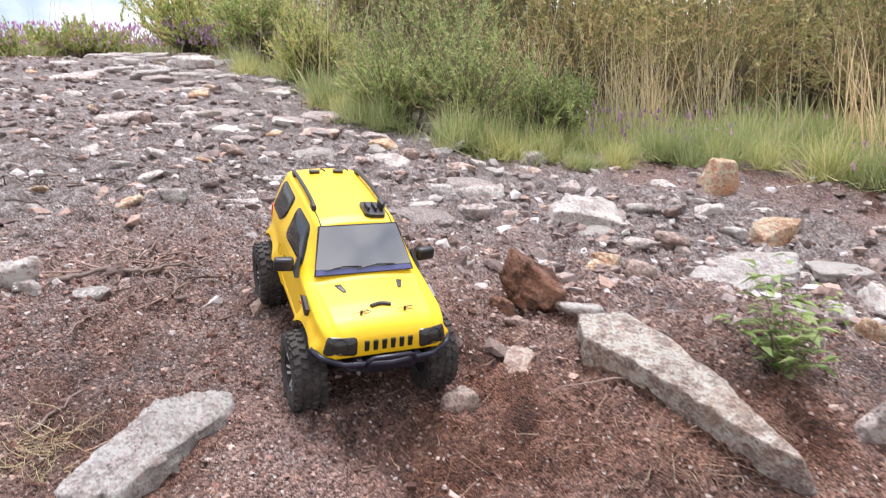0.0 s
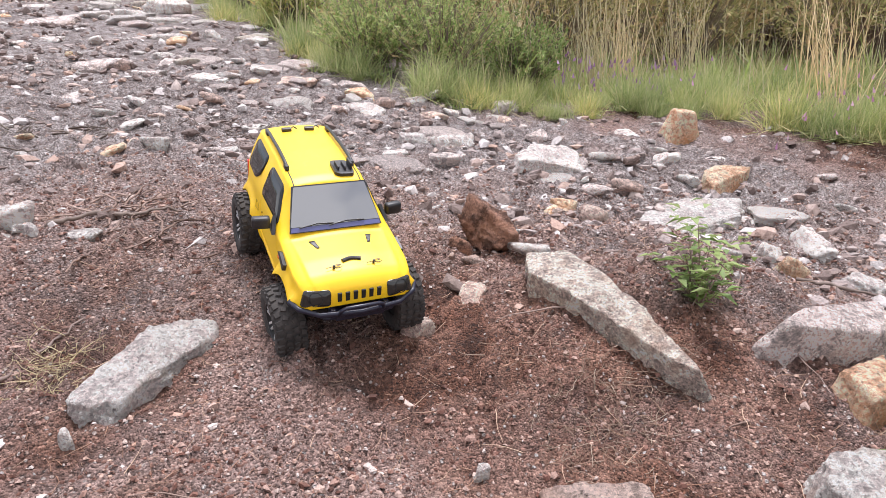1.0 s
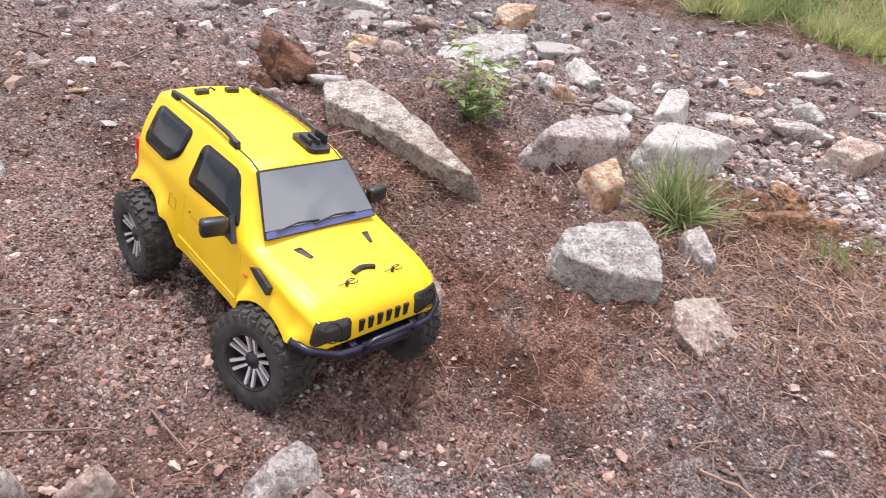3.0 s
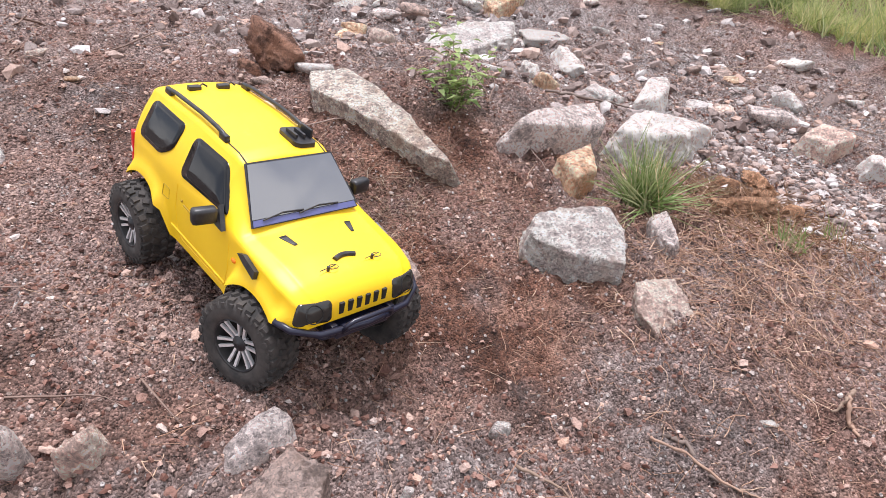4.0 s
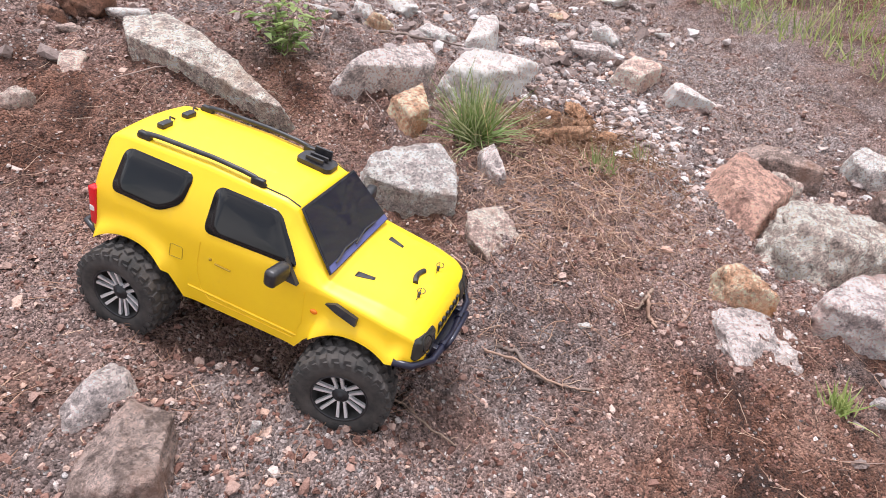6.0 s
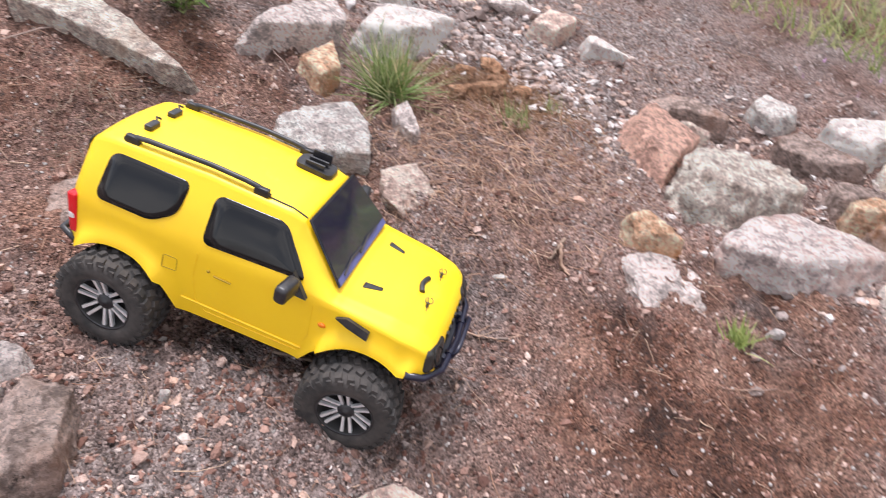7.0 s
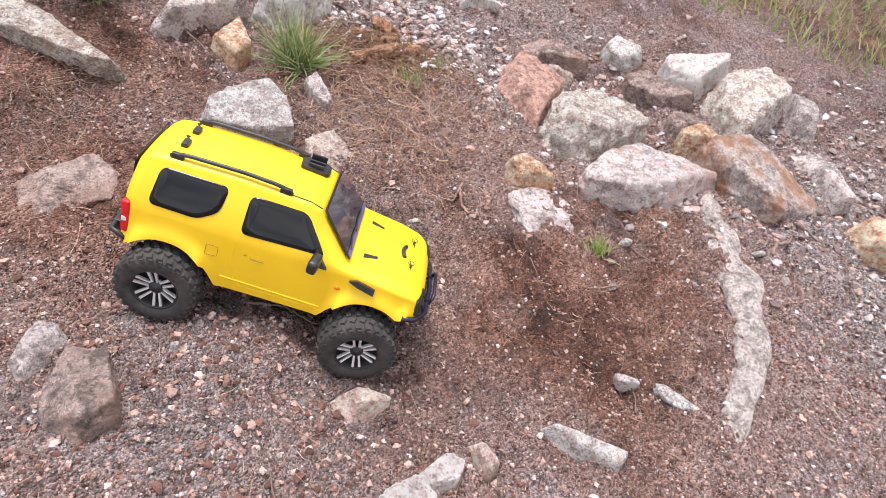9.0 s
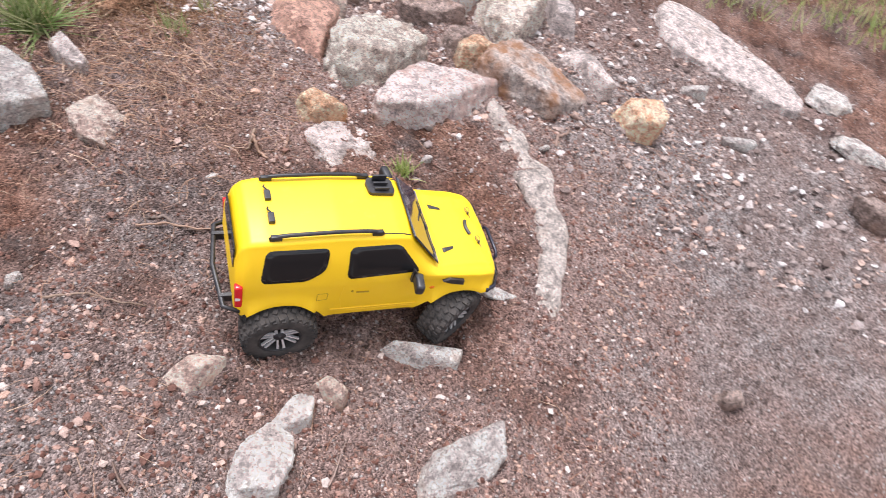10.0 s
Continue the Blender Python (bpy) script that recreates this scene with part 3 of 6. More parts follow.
def ledge(points, wide, high, seed, kind, label):
    """A ridge of bedrock that just breaks the soil, along a line of (x, y)."""
    rng = np.random.RandomState(seed)
    pts = np.array(points)
    s = np.linspace(0, len(pts) - 1, 15 * len(pts))
    px, py = (np.interp(s, range(len(pts)), pts[:, k]) for k in (0, 1))
    px, py = (np.convolve(np.pad(v, 9, mode="edge"), np.ones(19) / 19, "valid") for v in (px, py))
    tx, ty = np.gradient(px), np.gradient(py)
    n = np.hypot(tx, ty)
    ox, oy = -ty / n, tx / n
    w = wide * (0.55 + 0.9 * (value_noise(s * 1.3 + seed, s * 0 + 3.3) + 0.5)) * np.minimum(1, np.minimum(s, s[-1] - s) * 1.5 + 0.15)
    verts, faces, m = [], [], 15
    for j in range(m):
        a = math.pi * j / (m - 1)
        o, h = math.cos(a), math.sin(a) ** 0.6
        x, y = px + ox * o * w * 0.5, py + oy * o * w * 0.5
        jag = 0.010 * value_noise(x * 24, y * 24) + 0.008 * value_noise(x * 70, y * 70 + 4) + 0.005 * value_noise(x * 160, y * 160)
        verts.append(np.stack([x + jag * 0.6, y + jag * 0.5, ground(x, y) - 0.012 + (0.012 + high) * h + jag * h], 1))
    v = np.stack(verts, 1).reshape(-1, 3)
    for i in range(len(s) - 1):
        for j in range(m - 1):
            faces.append((i * m + j, i * m + j + 1, (i + 1) * m + j + 1, (i + 1) * m + j))
    return tagged(new("bedrock_ledge", mesh_of("bedrock_ledge", v, faces, STONE[kind])), label, "rock")


ledge([(1.20, -0.05), (1.125, -0.124), (1.075, -0.169), (1.055, -0.213), (0.99, -0.251), (0.968, -0.28), (0.889, -0.314), (0.809, -0.332), (0.72, -0.358)],
      0.072, 0.009, 5, "ledge", "pale quartz ledge breaking through the soil")
hewn(0.293, 0.774, 0.030, [(-146, 0.023), (-123, 0.067), (15, 0.038), (17, 0.034), (22, 0.038), (89, 0.149), (176, 0.095)], "granite", "long speckled granite slab bedded in the soil bank", 11, rough=1.1, name="boulder")
hewn(-0.322, 0.706, 0.022, [(-144, 0.091), (-87, 0.085), (-22, 0.031), (18, 0.073), (121, 0.055), (157, 0.035), (168, 0.040)], "white", "pale elongated granite rock sunk in the soil", 12, rough=1.2, name="boulder")
rock(0.149, 1.053, 0.115, 0.085, 0.070, -40, "brown", "dark brown angular rock standing on edge", 13, sink=0.25, cuts=8, tilt=-25, lean=15)
rock(0.097, 1.023, 0.047, 0.026, 0.030, -7, "brown", "dark brown earthy rock pressed into the soil", 14)
hewn(0.589, 0.776, 0.050, [(-164, 0.092), (-81, 0.035), (-32, 0.080), (8, 0.099), (114, 0.016), (131, 0.028)], "grey", "flat grey granite slab beside the shrub", 15, name="boulder")
hewn(0.599, 0.677, 0.030, [(-165, 0.028), (-69, 0.032), (-17, 0.027), (117, 0.024)], "orange", "rust-orange angular stone lying on the soil", 16)
hewn(0.512, 0.490, 0.040, [(-142, 0.041), (-113, 0.040), (-28, 0.059), (-3, 0.066), (84, 0.064), (99, 0.063), (152, 0.066)], "pale", "pale blocky granite stone with flat top", 17)
hewn(0.878, 0.853, 0.050, [(-111, 0.115), (-84, 0.076), (-52, 0.060), (-38, 0.092), (55, 0.140), (116, 0.044), (136, 0.057)], "white", "whitish quartz stone lying on the soil", 18, name="boulder")
hewn(0.970, 1.050, 0.047, [(-91, 0.067), (-45, 0.034), (-27, 0.046), (107, 0.047), (140, 0.018)], "white", "whitish quartz stone lying on the soil", 19)
rock(0.857, 1.059, 0.110, 0.068, 0.030, -15, "white", "whitish quartz stone pressed into the soil", 20)
hewn(0.577, 0.360, 0.019, [(-160, 0.032), (-120, 0.036), (-53, 0.045), (-2, 0.035), (85, 0.046), (152, 0.035)], "pink", "pink granite stone bedded in the bank", 21)
hewn(0.658, 0.489, 0.022, [(-161, 0.023), (-58, 0.025), (-18, 0.011), (89, 0.041), (159, 0.015)], "grey", "grey granite stone lying on the soil", 22)
rock(-0.076, 0.227, 0.052, 0.036, 0.045, -20, "pink", "pinkish granite stone lying on the soil", 23)
hewn(0.065, 0.227, 0.026, [(-167, 0.029), (-82, 0.017), (-22, 0.024), (39, 0.024), (129, 0.013)], "grey", "grey stone bedded in the soil", 24)
hewn(0.077, 0.151, 0.028, [(-147, 0.040), (-93, 0.044), (-20, 0.029), (47, 0.041), (132, 0.032), (169, 0.038)], "greybrown", "large grey-brown stone bedded flush in the soil", 25)
rock(-0.140, 0.241, 0.038, 0.040, 0.050, -15, "grey", "grey granite stone lying on the soil", 26)
hewn(0.219, 0.506, 0.012, [(-151, 0.050), (-101, 0.036), (-37, 0.054), (12, 0.058), (92, 0.042), (163, 0.061)], "greybrown", "half-buried weathered grey-brown stone in the soil", 28)
rock(0.104, 0.892, 0.079, 0.033, 0.008, 63, "pink", "pink bedrock patch flush with the soil", 30, sink=0.7)
rock(0.021, 0.818, 0.054, 0.023, 0.022, 44, "pink", "pinkish granite stone pressed into the soil", 31)
hewn(0.837, 1.965, 0.085, [(-158, 0.037), (-90, 0.030), (-35, 0.038), (20, 0.037), (75, 0.036), (150, 0.049)], "orange", "rust-orange angular boulder at the grass edge", 32, rough=0.7, name="boulder")
rock(0.306, 2.264, 0.117, 0.073, 0.045, -7, "white", "whitish quartz stone lying on the soil", 33)
hewn(0.843, 1.615, 0.040, [(-179, 0.067), (-69, 0.025), (-35, 0.029), (74, 0.051), (126, 0.049)], "orange", "rust-orange angular stone lying on the soil", 34)
rock(0.728, 1.782, 0.084, 0.052, 0.036, -1, "white", "whitish quartz stone lying on the soil", 35)
rock(0.867, 1.779, 0.057, 0.035, 0.020, -1, "white", "whitish quartz stone pressed into the soil", 36)
hewn(0.358, 1.690, 0.040, [(-173, 0.090), (-77, 0.053), (-29, 0.073), (-6, 0.089), (80, 0.072), (150, 0.062)], "white", "whitish quartz stone lying on the soil", 37, name="boulder")
hewn(0.653, 1.354, 0.020, [(-93, 0.110), (-57, 0.043), (-27, 0.078), (96, 0.096), (130, 0.081), (166, 0.118)], "white", "flat white stone bedded in the track", 38, name="boulder")
rock(0.355, 1.415, 0.065, 0.041, 0.035, -4, "orange", "rust-orange angular stone lying on the soil", 39)
rock(0.405, 1.315, 0.070, 0.043, 0.031, 1, "pink", "pinkish granite stone lying on the soil", 40)
rock(0.374, 1.951, 0.069, 0.043, 0.035, -1, "grey", "grey granite stone lying on the soil", 41)
rock(0.670, 1.985, 0.075, 0.047, 0.025, 9, "white", "whitish quartz stone pressed into the soil", 42)
rock(0.051, 2.093, 0.099, 0.062, 0.030, 3, "pink", "pinkish granite stone pressed into the soil", 43)
rock(0.110, 1.815, 0.132, 0.082, 0.059, 1, "pale", "pale weathered granite stone lying on the soil", 44)
rock(-0.008, 1.822, 0.089, 0.055, 0.040, 0, "white", "whitish quartz stone lying on the soil", 45)
rock(0.088, 1.666, 0.096, 0.059, 0.037, -1, "grey", "grey granite stone lying on the soil", 46)
rock(-0.180, 2.058, 0.149, 0.092, 0.054, -0, "white", "whitish quartz stone lying on the soil", 47)
rock(-0.203, 2.226, 0.106, 0.066, 0.045, 4, "orange", "rust-orange angular stone lying on the soil", 48)
rock(-0.117, 2.165, 0.084, 0.052, 0.045, -6, "greybrown", "weathered grey-brown stone lying on the soil", 49)
rock(-0.252, 2.332, 0.133, 0.083, 0.040, 12, "grey", "grey granite stone lying on the soil", 50)
rock(-0.439, 2.327, 0.148, 0.092, 0.045, 2, "pink", "pinkish granite stone lying on the soil", 51)
rock(-0.331, 2.324, 0.069, 0.043, 0.041, -6, "white", "whitish quartz stone lying on the soil", 52)
rock(-0.002, 2.242, 0.077, 0.047, 0.040, 4, "white", "whitish quartz stone lying on the soil", 53)
rock(0.174, 2.646, 0.162, 0.101, 0.045, 2, "orange", "rust-orange angular stone lying on the soil", 54)
rock(-0.041, 2.594, 0.090, 0.056, 0.042, -1, "grey", "grey granite stone lying on the soil", 55)
rock(1.034, 3.426, 0.151, 0.094, 0.078, 2, "pale", "pale weathered granite stone lying on the soil", 56)
rock(-0.449, 1.557, 0.129, 0.080, 0.020, -0, "grey", "grey granite stone pressed into the soil", 57)
rock(-0.659, 1.587, 0.067, 0.041, 0.045, 2, "pale", "pale weathered granite stone lying on the soil", 58)
rock(-0.674, 1.004, 0.086, 0.036, 0.045, 1, "white", "whitish quartz stone lying on the soil", 59)
rock(-0.618, 0.970, 0.031, 0.020, 0.025, 1, "white", "whitish quartz stone pressed into the soil", 60)
rock(-0.923, 1.462, 0.054, 0.034, 0.030, -5, "white", "whitish quartz stone pressed into the soil", 61)
rock(-0.957, 2.333, 0.125, 0.077, 0.052, -1, "grey", "grey granite stone lying on the soil", 62)
rock(-0.721, 2.302, 0.151, 0.094, 0.049, 2, "white", "whitish quartz stone lying on the soil", 63)
rock(-0.605, 2.455, 0.124, 0.077, 0.040, -1, "white", "whitish quartz stone lying on the soil", 64)
rock(-1.233, 2.487, 0.181, 0.113, 0.050, 1, "grey", "grey granite stone lying on the soil", 65, name="boulder")
rock(-1.119, 2.460, 0.063, 0.039, 0.060, -1, "greybrown", "weathered grey-brown stone lying on the soil", 66)
rock(-1.412, 3.755, 0.284, 0.176, 0.130, 2, "pale", "pale weathered granite stone lying on the soil", 67, name="boulder")
rock(-1.101, 2.969, 0.136, 0.084, 0.060, 3, "white", "whitish quartz stone lying on the soil", 68)
rock(-0.974, 3.058, 0.095, 0.059, 0.060, 2, "white", "whitish quartz stone lying on the soil", 69)
rock(-1.890, 3.349, 0.307, 0.191, 0.070, 0, "grey", "grey granite stone lying on the soil", 70, name="boulder")
rock(-2.273, 3.783, 0.305, 0.189, 0.080, 0, "pale", "pale weathered granite stone lying on the soil", 71, name="boulder")
rock(-1.649, 2.913, 0.149, 0.092, 0.050, 1, "white", "whitish quartz stone lying on the soil", 72)
rock(-1.584, 3.625, 0.172, 0.106, 0.080, 1, "white", "whitish quartz stone lying on the soil", 73, name="boulder")
rock(-0.751, 2.980, 0.124, 0.077, 0.045, -3, "white", "whitish quartz stone lying on the soil", 74)
rock(0.593, 1.530, 0.038, 0.023, 0.020, 1, "pale", "pale weathered granite stone pressed into the soil", 75)
rock(0.497, 2.120, 0.036, 0.022, 0.020, -1, "white", "whitish quartz stone pressed into the soil", 76)
rock(0.153, 2.278, 0.029, 0.018, 0.030, -1, "white", "small whitish quartz stone on the soil", 77, name="pebble")
hewn(1.077, 0.023, 0.060, [(-133, 0.053), (-112, 0.039), (-101, 0.047), (-55, 0.150), (18, 0.113), (79, 0.087), (98, 0.091), (146, 0.138)], "pinkgrey", "smooth pinkish-grey flat slab leaning over the bank", 78, name="boulder")
hewn(1.152, 0.209, 0.080, [(-142, 0.097), (-97, 0.067), (-61, 0.114), (-17, 0.115), (89, 0.090), (113, 0.086), (137, 0.096)], "granite", "rough cream granite boulder with crusty top", 79, rough=1.3, name="boulder")
hewn(1.148, 0.384, 0.060, [(-71, 0.059), (-69, 0.063), (7, 0.089), (105, 0.076), (130, 0.052), (172, 0.066)], "brownpink", "brown-pink rounded stone at the pile", 80, name="boulder")
hewn(1.361, 0.468, 0.038, [(-146, 0.023), (-65, 0.083), (13, 0.032), (72, 0.059), (143, 0.060)], "greybrown", "weathered grey-brown stone lying on the soil", 81)
rock(1.287, 0.393, 0.069, 0.040, 0.050, -86, "pink", "pinkish granite stone lying on the soil", 82)
hewn(1.492, 0.343, 0.051, [(-173, 0.037), (-110, 0.032), (-57, 0.042), (11, 0.036), (93, 0.044), (134, 0.042)], "pale", "pale weathered granite stone lying on the soil", 83)
hewn(1.409, 0.202, 0.051, [(-173, 0.032), (-136, 0.041), (-61, 0.086), (-1, 0.035), (61, 0.060), (141, 0.052)], "greybrown", "weathered grey-brown stone lying on the soil", 84, name="boulder")
hewn(1.557, 0.182, 0.064, [(-152, 0.064), (-96, 0.045), (-58, 0.080), (46, 0.041), (99, 0.063), (134, 0.071)], "white", "whitish quartz stone lying on the soil", 85, name="boulder")
hewn(1.526, 0.022, 0.090, [(-99, 0.061), (-73, 0.070), (-32, 0.084), (74, 0.065), (101, 0.078), (123, 0.071), (171, 0.095)], "granite", "large yellowish granite boulder at the edge of the pile", 86, name="boulder")
hewn(1.628, -0.062, 0.060, [(-169, 0.062), (-72, 0.042), (-29, 0.030), (115, 0.018)], "grey", "grey granite stone lying on the soil", 87, name="boulder")
hewn(1.335, 0.080, 0.043, [(-133, 0.020), (-73, 0.042), (6, 0.032), (99, 0.036), (142, 0.029)], "greybrown", "weathered grey-brown stone lying on the soil", 88)
hewn(1.322, 0.036, 0.043, [(-142, 0.021), (-91, 0.042), (-24, 0.031), (66, 0.021), (135, 0.037)], "orange", "rust-orange angular stone lying on the soil", 89)
hewn(1.292, -0.106, 0.060, [(-176, 0.068), (-113, 0.097), (-72, 0.139), (-10, 0.068), (64, 0.086), (159, 0.063)], "rustgrey", "angular grey rock with a rust-orange face", 90, name="boulder")
hewn(1.448, -0.208, 0.043, [(-123, 0.074), (-39, 0.015), (70, 0.077), (149, 0.023)], "grey", "grey granite stone lying on the soil", 91, name="boulder")
hewn(0.866, 0.162, 0.038, [(-137, 0.015), (-60, 0.048), (7, 0.022), (85, 0.035), (156, 0.024)], "orange", "rust-orange angular stone lying on the soil", 92)
hewn(0.837, 0.080, 0.013, [(-176, 0.053), (-138, 0.059), (-48, 0.045), (12, 0.051), (70, 0.061), (148, 0.058)], "grey", "pale weathered stone bedded in the soil", 93)
hewn(0.334, -0.003, 0.025, [(-170, 0.019), (-110, 0.009), (-40, 0.030), (41, 0.011), (88, 0.019)], "pink", "pinkish granite stone lying on the soil", 97)
hewn(0.552, -0.206, 0.028, [(-165, 0.013), (-156, 0.013), (-81, 0.054), (27, 0.007), (61, 0.026)], "pale", "long narrow pale stone lying on the soil", 98)
hewn(0.426, -0.135, 0.016, [(-89, 0.019), (-5, 0.008), (73, 0.016), (176, 0.008)], "pink", "pinkish granite stone pressed into the soil", 99)
hewn(0.271, -0.136, 0.030, [(-139, 0.035), (-86, 0.028), (-59, 0.031), (0, 0.050), (83, 0.030), (116, 0.030), (136, 0.036)], "white", "whitish quartz stone lying on the soil", 100)
hewn(0.365, -0.123, 0.014, [(-122, 0.015), (-64, 0.016), (22, 0.024), (91, 0.017), (161, 0.026)], "white", "whitish quartz stone pressed into the soil", 101)
hewn(0.435, -0.335, 0.035, [(-146, 0.045), (-118, 0.030), (-99, 0.033), (-62, 0.049), (57, 0.028), (84, 0.032), (115, 0.055)], "pale", "angular pale grey stone on the lower slope", 102)
hewn(1.376, -0.358, 0.060, [(-156, 0.041), (-105, 0.045), (-54, 0.043), (41, 0.032), (77, 0.045), (139, 0.049)], "orange", "rust-orange angular stone lying on the soil", 103)
hewn(1.907, -0.499, 0.030, [(-177, 0.139), (-95, 0.221), (-42, 0.093), (-28, 0.082), (2, 0.144), (74, 0.215), (110, 0.184), (170, 0.111)], "grey", "long grey bedrock outcrop in the slope", 104, name="boulder")
rock(1.927, -0.805, 0.126, 0.131, 0.050, -97, "pale", "pale weathered granite stone lying on the soil", 105)
rock(1.472, -0.921, 0.127, 0.072, 0.060, -100, "greybrown", "weathered grey-brown stone lying on the soil", 106)
rock(0.787, -0.672, 0.053, 0.028, 0.035, -66, "greybrown", "weathered grey-brown stone lying on the soil", 107)
rock(1.736, -0.896, 0.150, 0.063, 0.040, -93, "pale", "pale weathered granite stone lying on the soil", 108)
rock(0.691, -0.195, 0.041, 0.017, 0.020, -45, "white", "whitish quartz stone pressed into the soil", 109)
rock(0.729, -0.261, 0.063, 0.027, 0.012, -78, "pale", "pale bedrock patch flush with the soil", 110, sink=0.6)
hewn(1.292, 0.839, 0.038, [(-154, 0.044), (-79, 0.034), (-35, 0.057), (42, 0.047), (115, 0.034)], "pink", "pinkish granite stone lying on the soil", 111)
rock(1.279, 0.960, 0.140, 0.059, 0.030, -30, "grey", "grey granite stone pressed into the soil", 112)
rock(1.379, 1.058, 0.097, 0.041, 0.035, -82, "white", "whitish quartz stone lying on the soil", 113)
hewn(1.361, 0.721, 0.030, [(-147, 0.015), (-90, 0.053), (2, 0.027), (67, 0.038), (158, 0.034)], "white", "whitish quartz stone lying on the soil", 114)
rock(0.723, 1.086, 0.093, 0.039, 0.030, 22, "orange", "rust-orange angular stone pressed into the soil", 115)
rock(0.857, 1.252, 0.119, 0.050, 0.040, -86, "white", "whitish quartz stone lying on the soil", 116)
rock(0.722, 1.167, 0.054, 0.034, 0.030, -16, "pale", "pale weathered granite stone pressed into the soil", 117)
rock(0.099, 0.570, 0.021, 0.011, 0.014, 7, "white", "small whitish quartz stone on the soil", 118, name="pebble")
rock(-0.359, 0.566, 0.017, 0.014, 0.018, 7, "pale", "small pale weathered granite stone on the soil", 119, name="pebble")
rock(0.623, 0.206, 0.022, 0.013, 0.016, -18, "pale", "small pale weathered granite stone on the soil", 120, name="pebble")
rock(0.306, 0.246, 0.021, 0.011, 0.014, 0, "pale", "small pale weathered granite stone on the soil", 121, name="pebble")
rock(-0.163, 0.426, 0.020, 0.014, 0.018, 8, "white", "small whitish quartz stone on the soil", 122, name="pebble")
rock(-0.158, 0.426, 0.020, 0.016, 0.020, 3, "white", "small whitish quartz stone on the soil", 123, name="pebble")
rock(0.185, 0.164, 0.010, 0.008, 0.010, -27, "white", "small whitish quartz stone on the soil", 124, name="pebble")
rock(0.603, -0.137, 0.020, 0.010, 0.012, -38, "pale", "small pale weathered granite stone on the soil", 125, name="pebble")
rock(0.923, -0.038, 0.025, 0.013, 0.012, -39, "white", "small whitish quartz stone on the soil", 126, name="pebble")
rock(0.654, -0.326, 0.023, 0.010, 0.012, -55, "pale", "small pale weathered granite stone on the soil", 127, name="pebble")
rock(1.641, -0.456, 0.093, 0.039, 0.040, -55, "pale", "pale weathered granite stone lying on the soil", 128)
rock(1.527, -0.591, 0.095, 0.040, 0.040, -58, "pale", "pale weathered granite stone lying on the soil", 129)
rock(1.132, -0.210, 0.026, 0.011, 0.010, -28, "pale", "small pale weathered granite stone on the soil", 130, name="pebble")


# ---- loose gravel and field stones ----
def inside(x, y, ring):
    hit = np.zeros(len(x), bool)
    for (x0, y0), (x1, y1) in zip(ring, ring[1:] + ring[:1]):
        cross = ((y0 > y) != (y1 > y)) & (x < (x1 - x0) * (y - y0) / (y1 - y0 + 1e-12) + x0)
        hit ^= cross
    return hit


MEADOW = [(2.9, -3), (2.35, -1), (2.1, -0.4), (1.95, 0.5), (1.83, 1.25), (1.55, 1.7), (1.25, 2.1), (0.8, 2.3), (0.25, 2.25), (-0.35, 2.5),
          (-0.95, 3.5), (-1.7, 4.6), (-3.6, 5.4), (-9, 6.5), (-14, 30), (30, 30), (30, -3)]


def scatter_stones(name, seed, x, y, size, label, lift=0.25, tiny=False, mat=None):
    rng = np.random.RandomState(seed)
    n = len(x)
    bm = bmesh.new()
    if tiny:
        bmesh.ops.create_cone(bm, segments=5, radius1=1, radius2=0.5, depth=1.3, cap_ends=True)
        bmesh.ops.delete(bm, geom=[p for p in bm.faces if p.normal.z < -0.9], context="FACES_ONLY")
        bmesh.ops.triangulate(bm, faces=bm.faces)
    else:
        bmesh.ops.create_icosphere(bm, subdivisions=1, radius=1)
    v0, f0 = np.array([v.co[:] for v in bm.verts]), np.array([[v.index for v in f.verts] for f in bm.faces])
    bm.free()
    stretch = np.stack([size, size * rng.uniform(0.55, 0.95, n), size * rng.uniform(0.35, 0.7, n)], 1) * 0.5
    jag = 1 + rng.uniform(-0.30, 0.30, (n, len(v0)))
    v = (v0[None] * jag[..., None] + rng.uniform(-0.24, 0.24, (n, len(v0), 3))) * stretch[:, None, :]
    yaw, tip = rng.uniform(0, 6.28, n), rng.normal(0, 0.35, n)
    c, s, ct, st = np.cos(yaw)[:, None], np.sin(yaw)[:, None], np.cos(tip)[:, None], np.sin(tip)[:, None]
    vx, vz = v[..., 0] * ct - v[..., 2] * st, v[..., 0] * st + v[..., 2] * ct
    v = np.stack([vx * c - v[..., 1] * s, vx * s + v[..., 1] * c, vz], -1)
    v += np.stack([x, y, ground(x, y) + relief(x, y) + stretch[:, 2] * lift], -1)[:, None, :]
    f = (f0[None] + (np.arange(n) * len(v0))[:, None, None]).reshape(-1, 3)
    me = bpy.data.meshes.new(name)
    me.vertices.add(n * len(v0))
    me.vertices.foreach_set("co", v.astype(np.float32).ravel())
    me.loops.add(f.size)
    me.loops.foreach_set("vertex_index", f.astype(np.int32).ravel())
    me.polygons.add(len(f))
    me.polygons.foreach_set("loop_start", np.arange(0, f.size, 3, dtype=np.int32))
    me.update()
    me.validate()
    me.polygons.foreach_set("use_smooth", [False] * len(f))
    me.materials.append(mat or GRAVEL)
    return tagged(new(name, me), label, "gravel", kind="stuff")


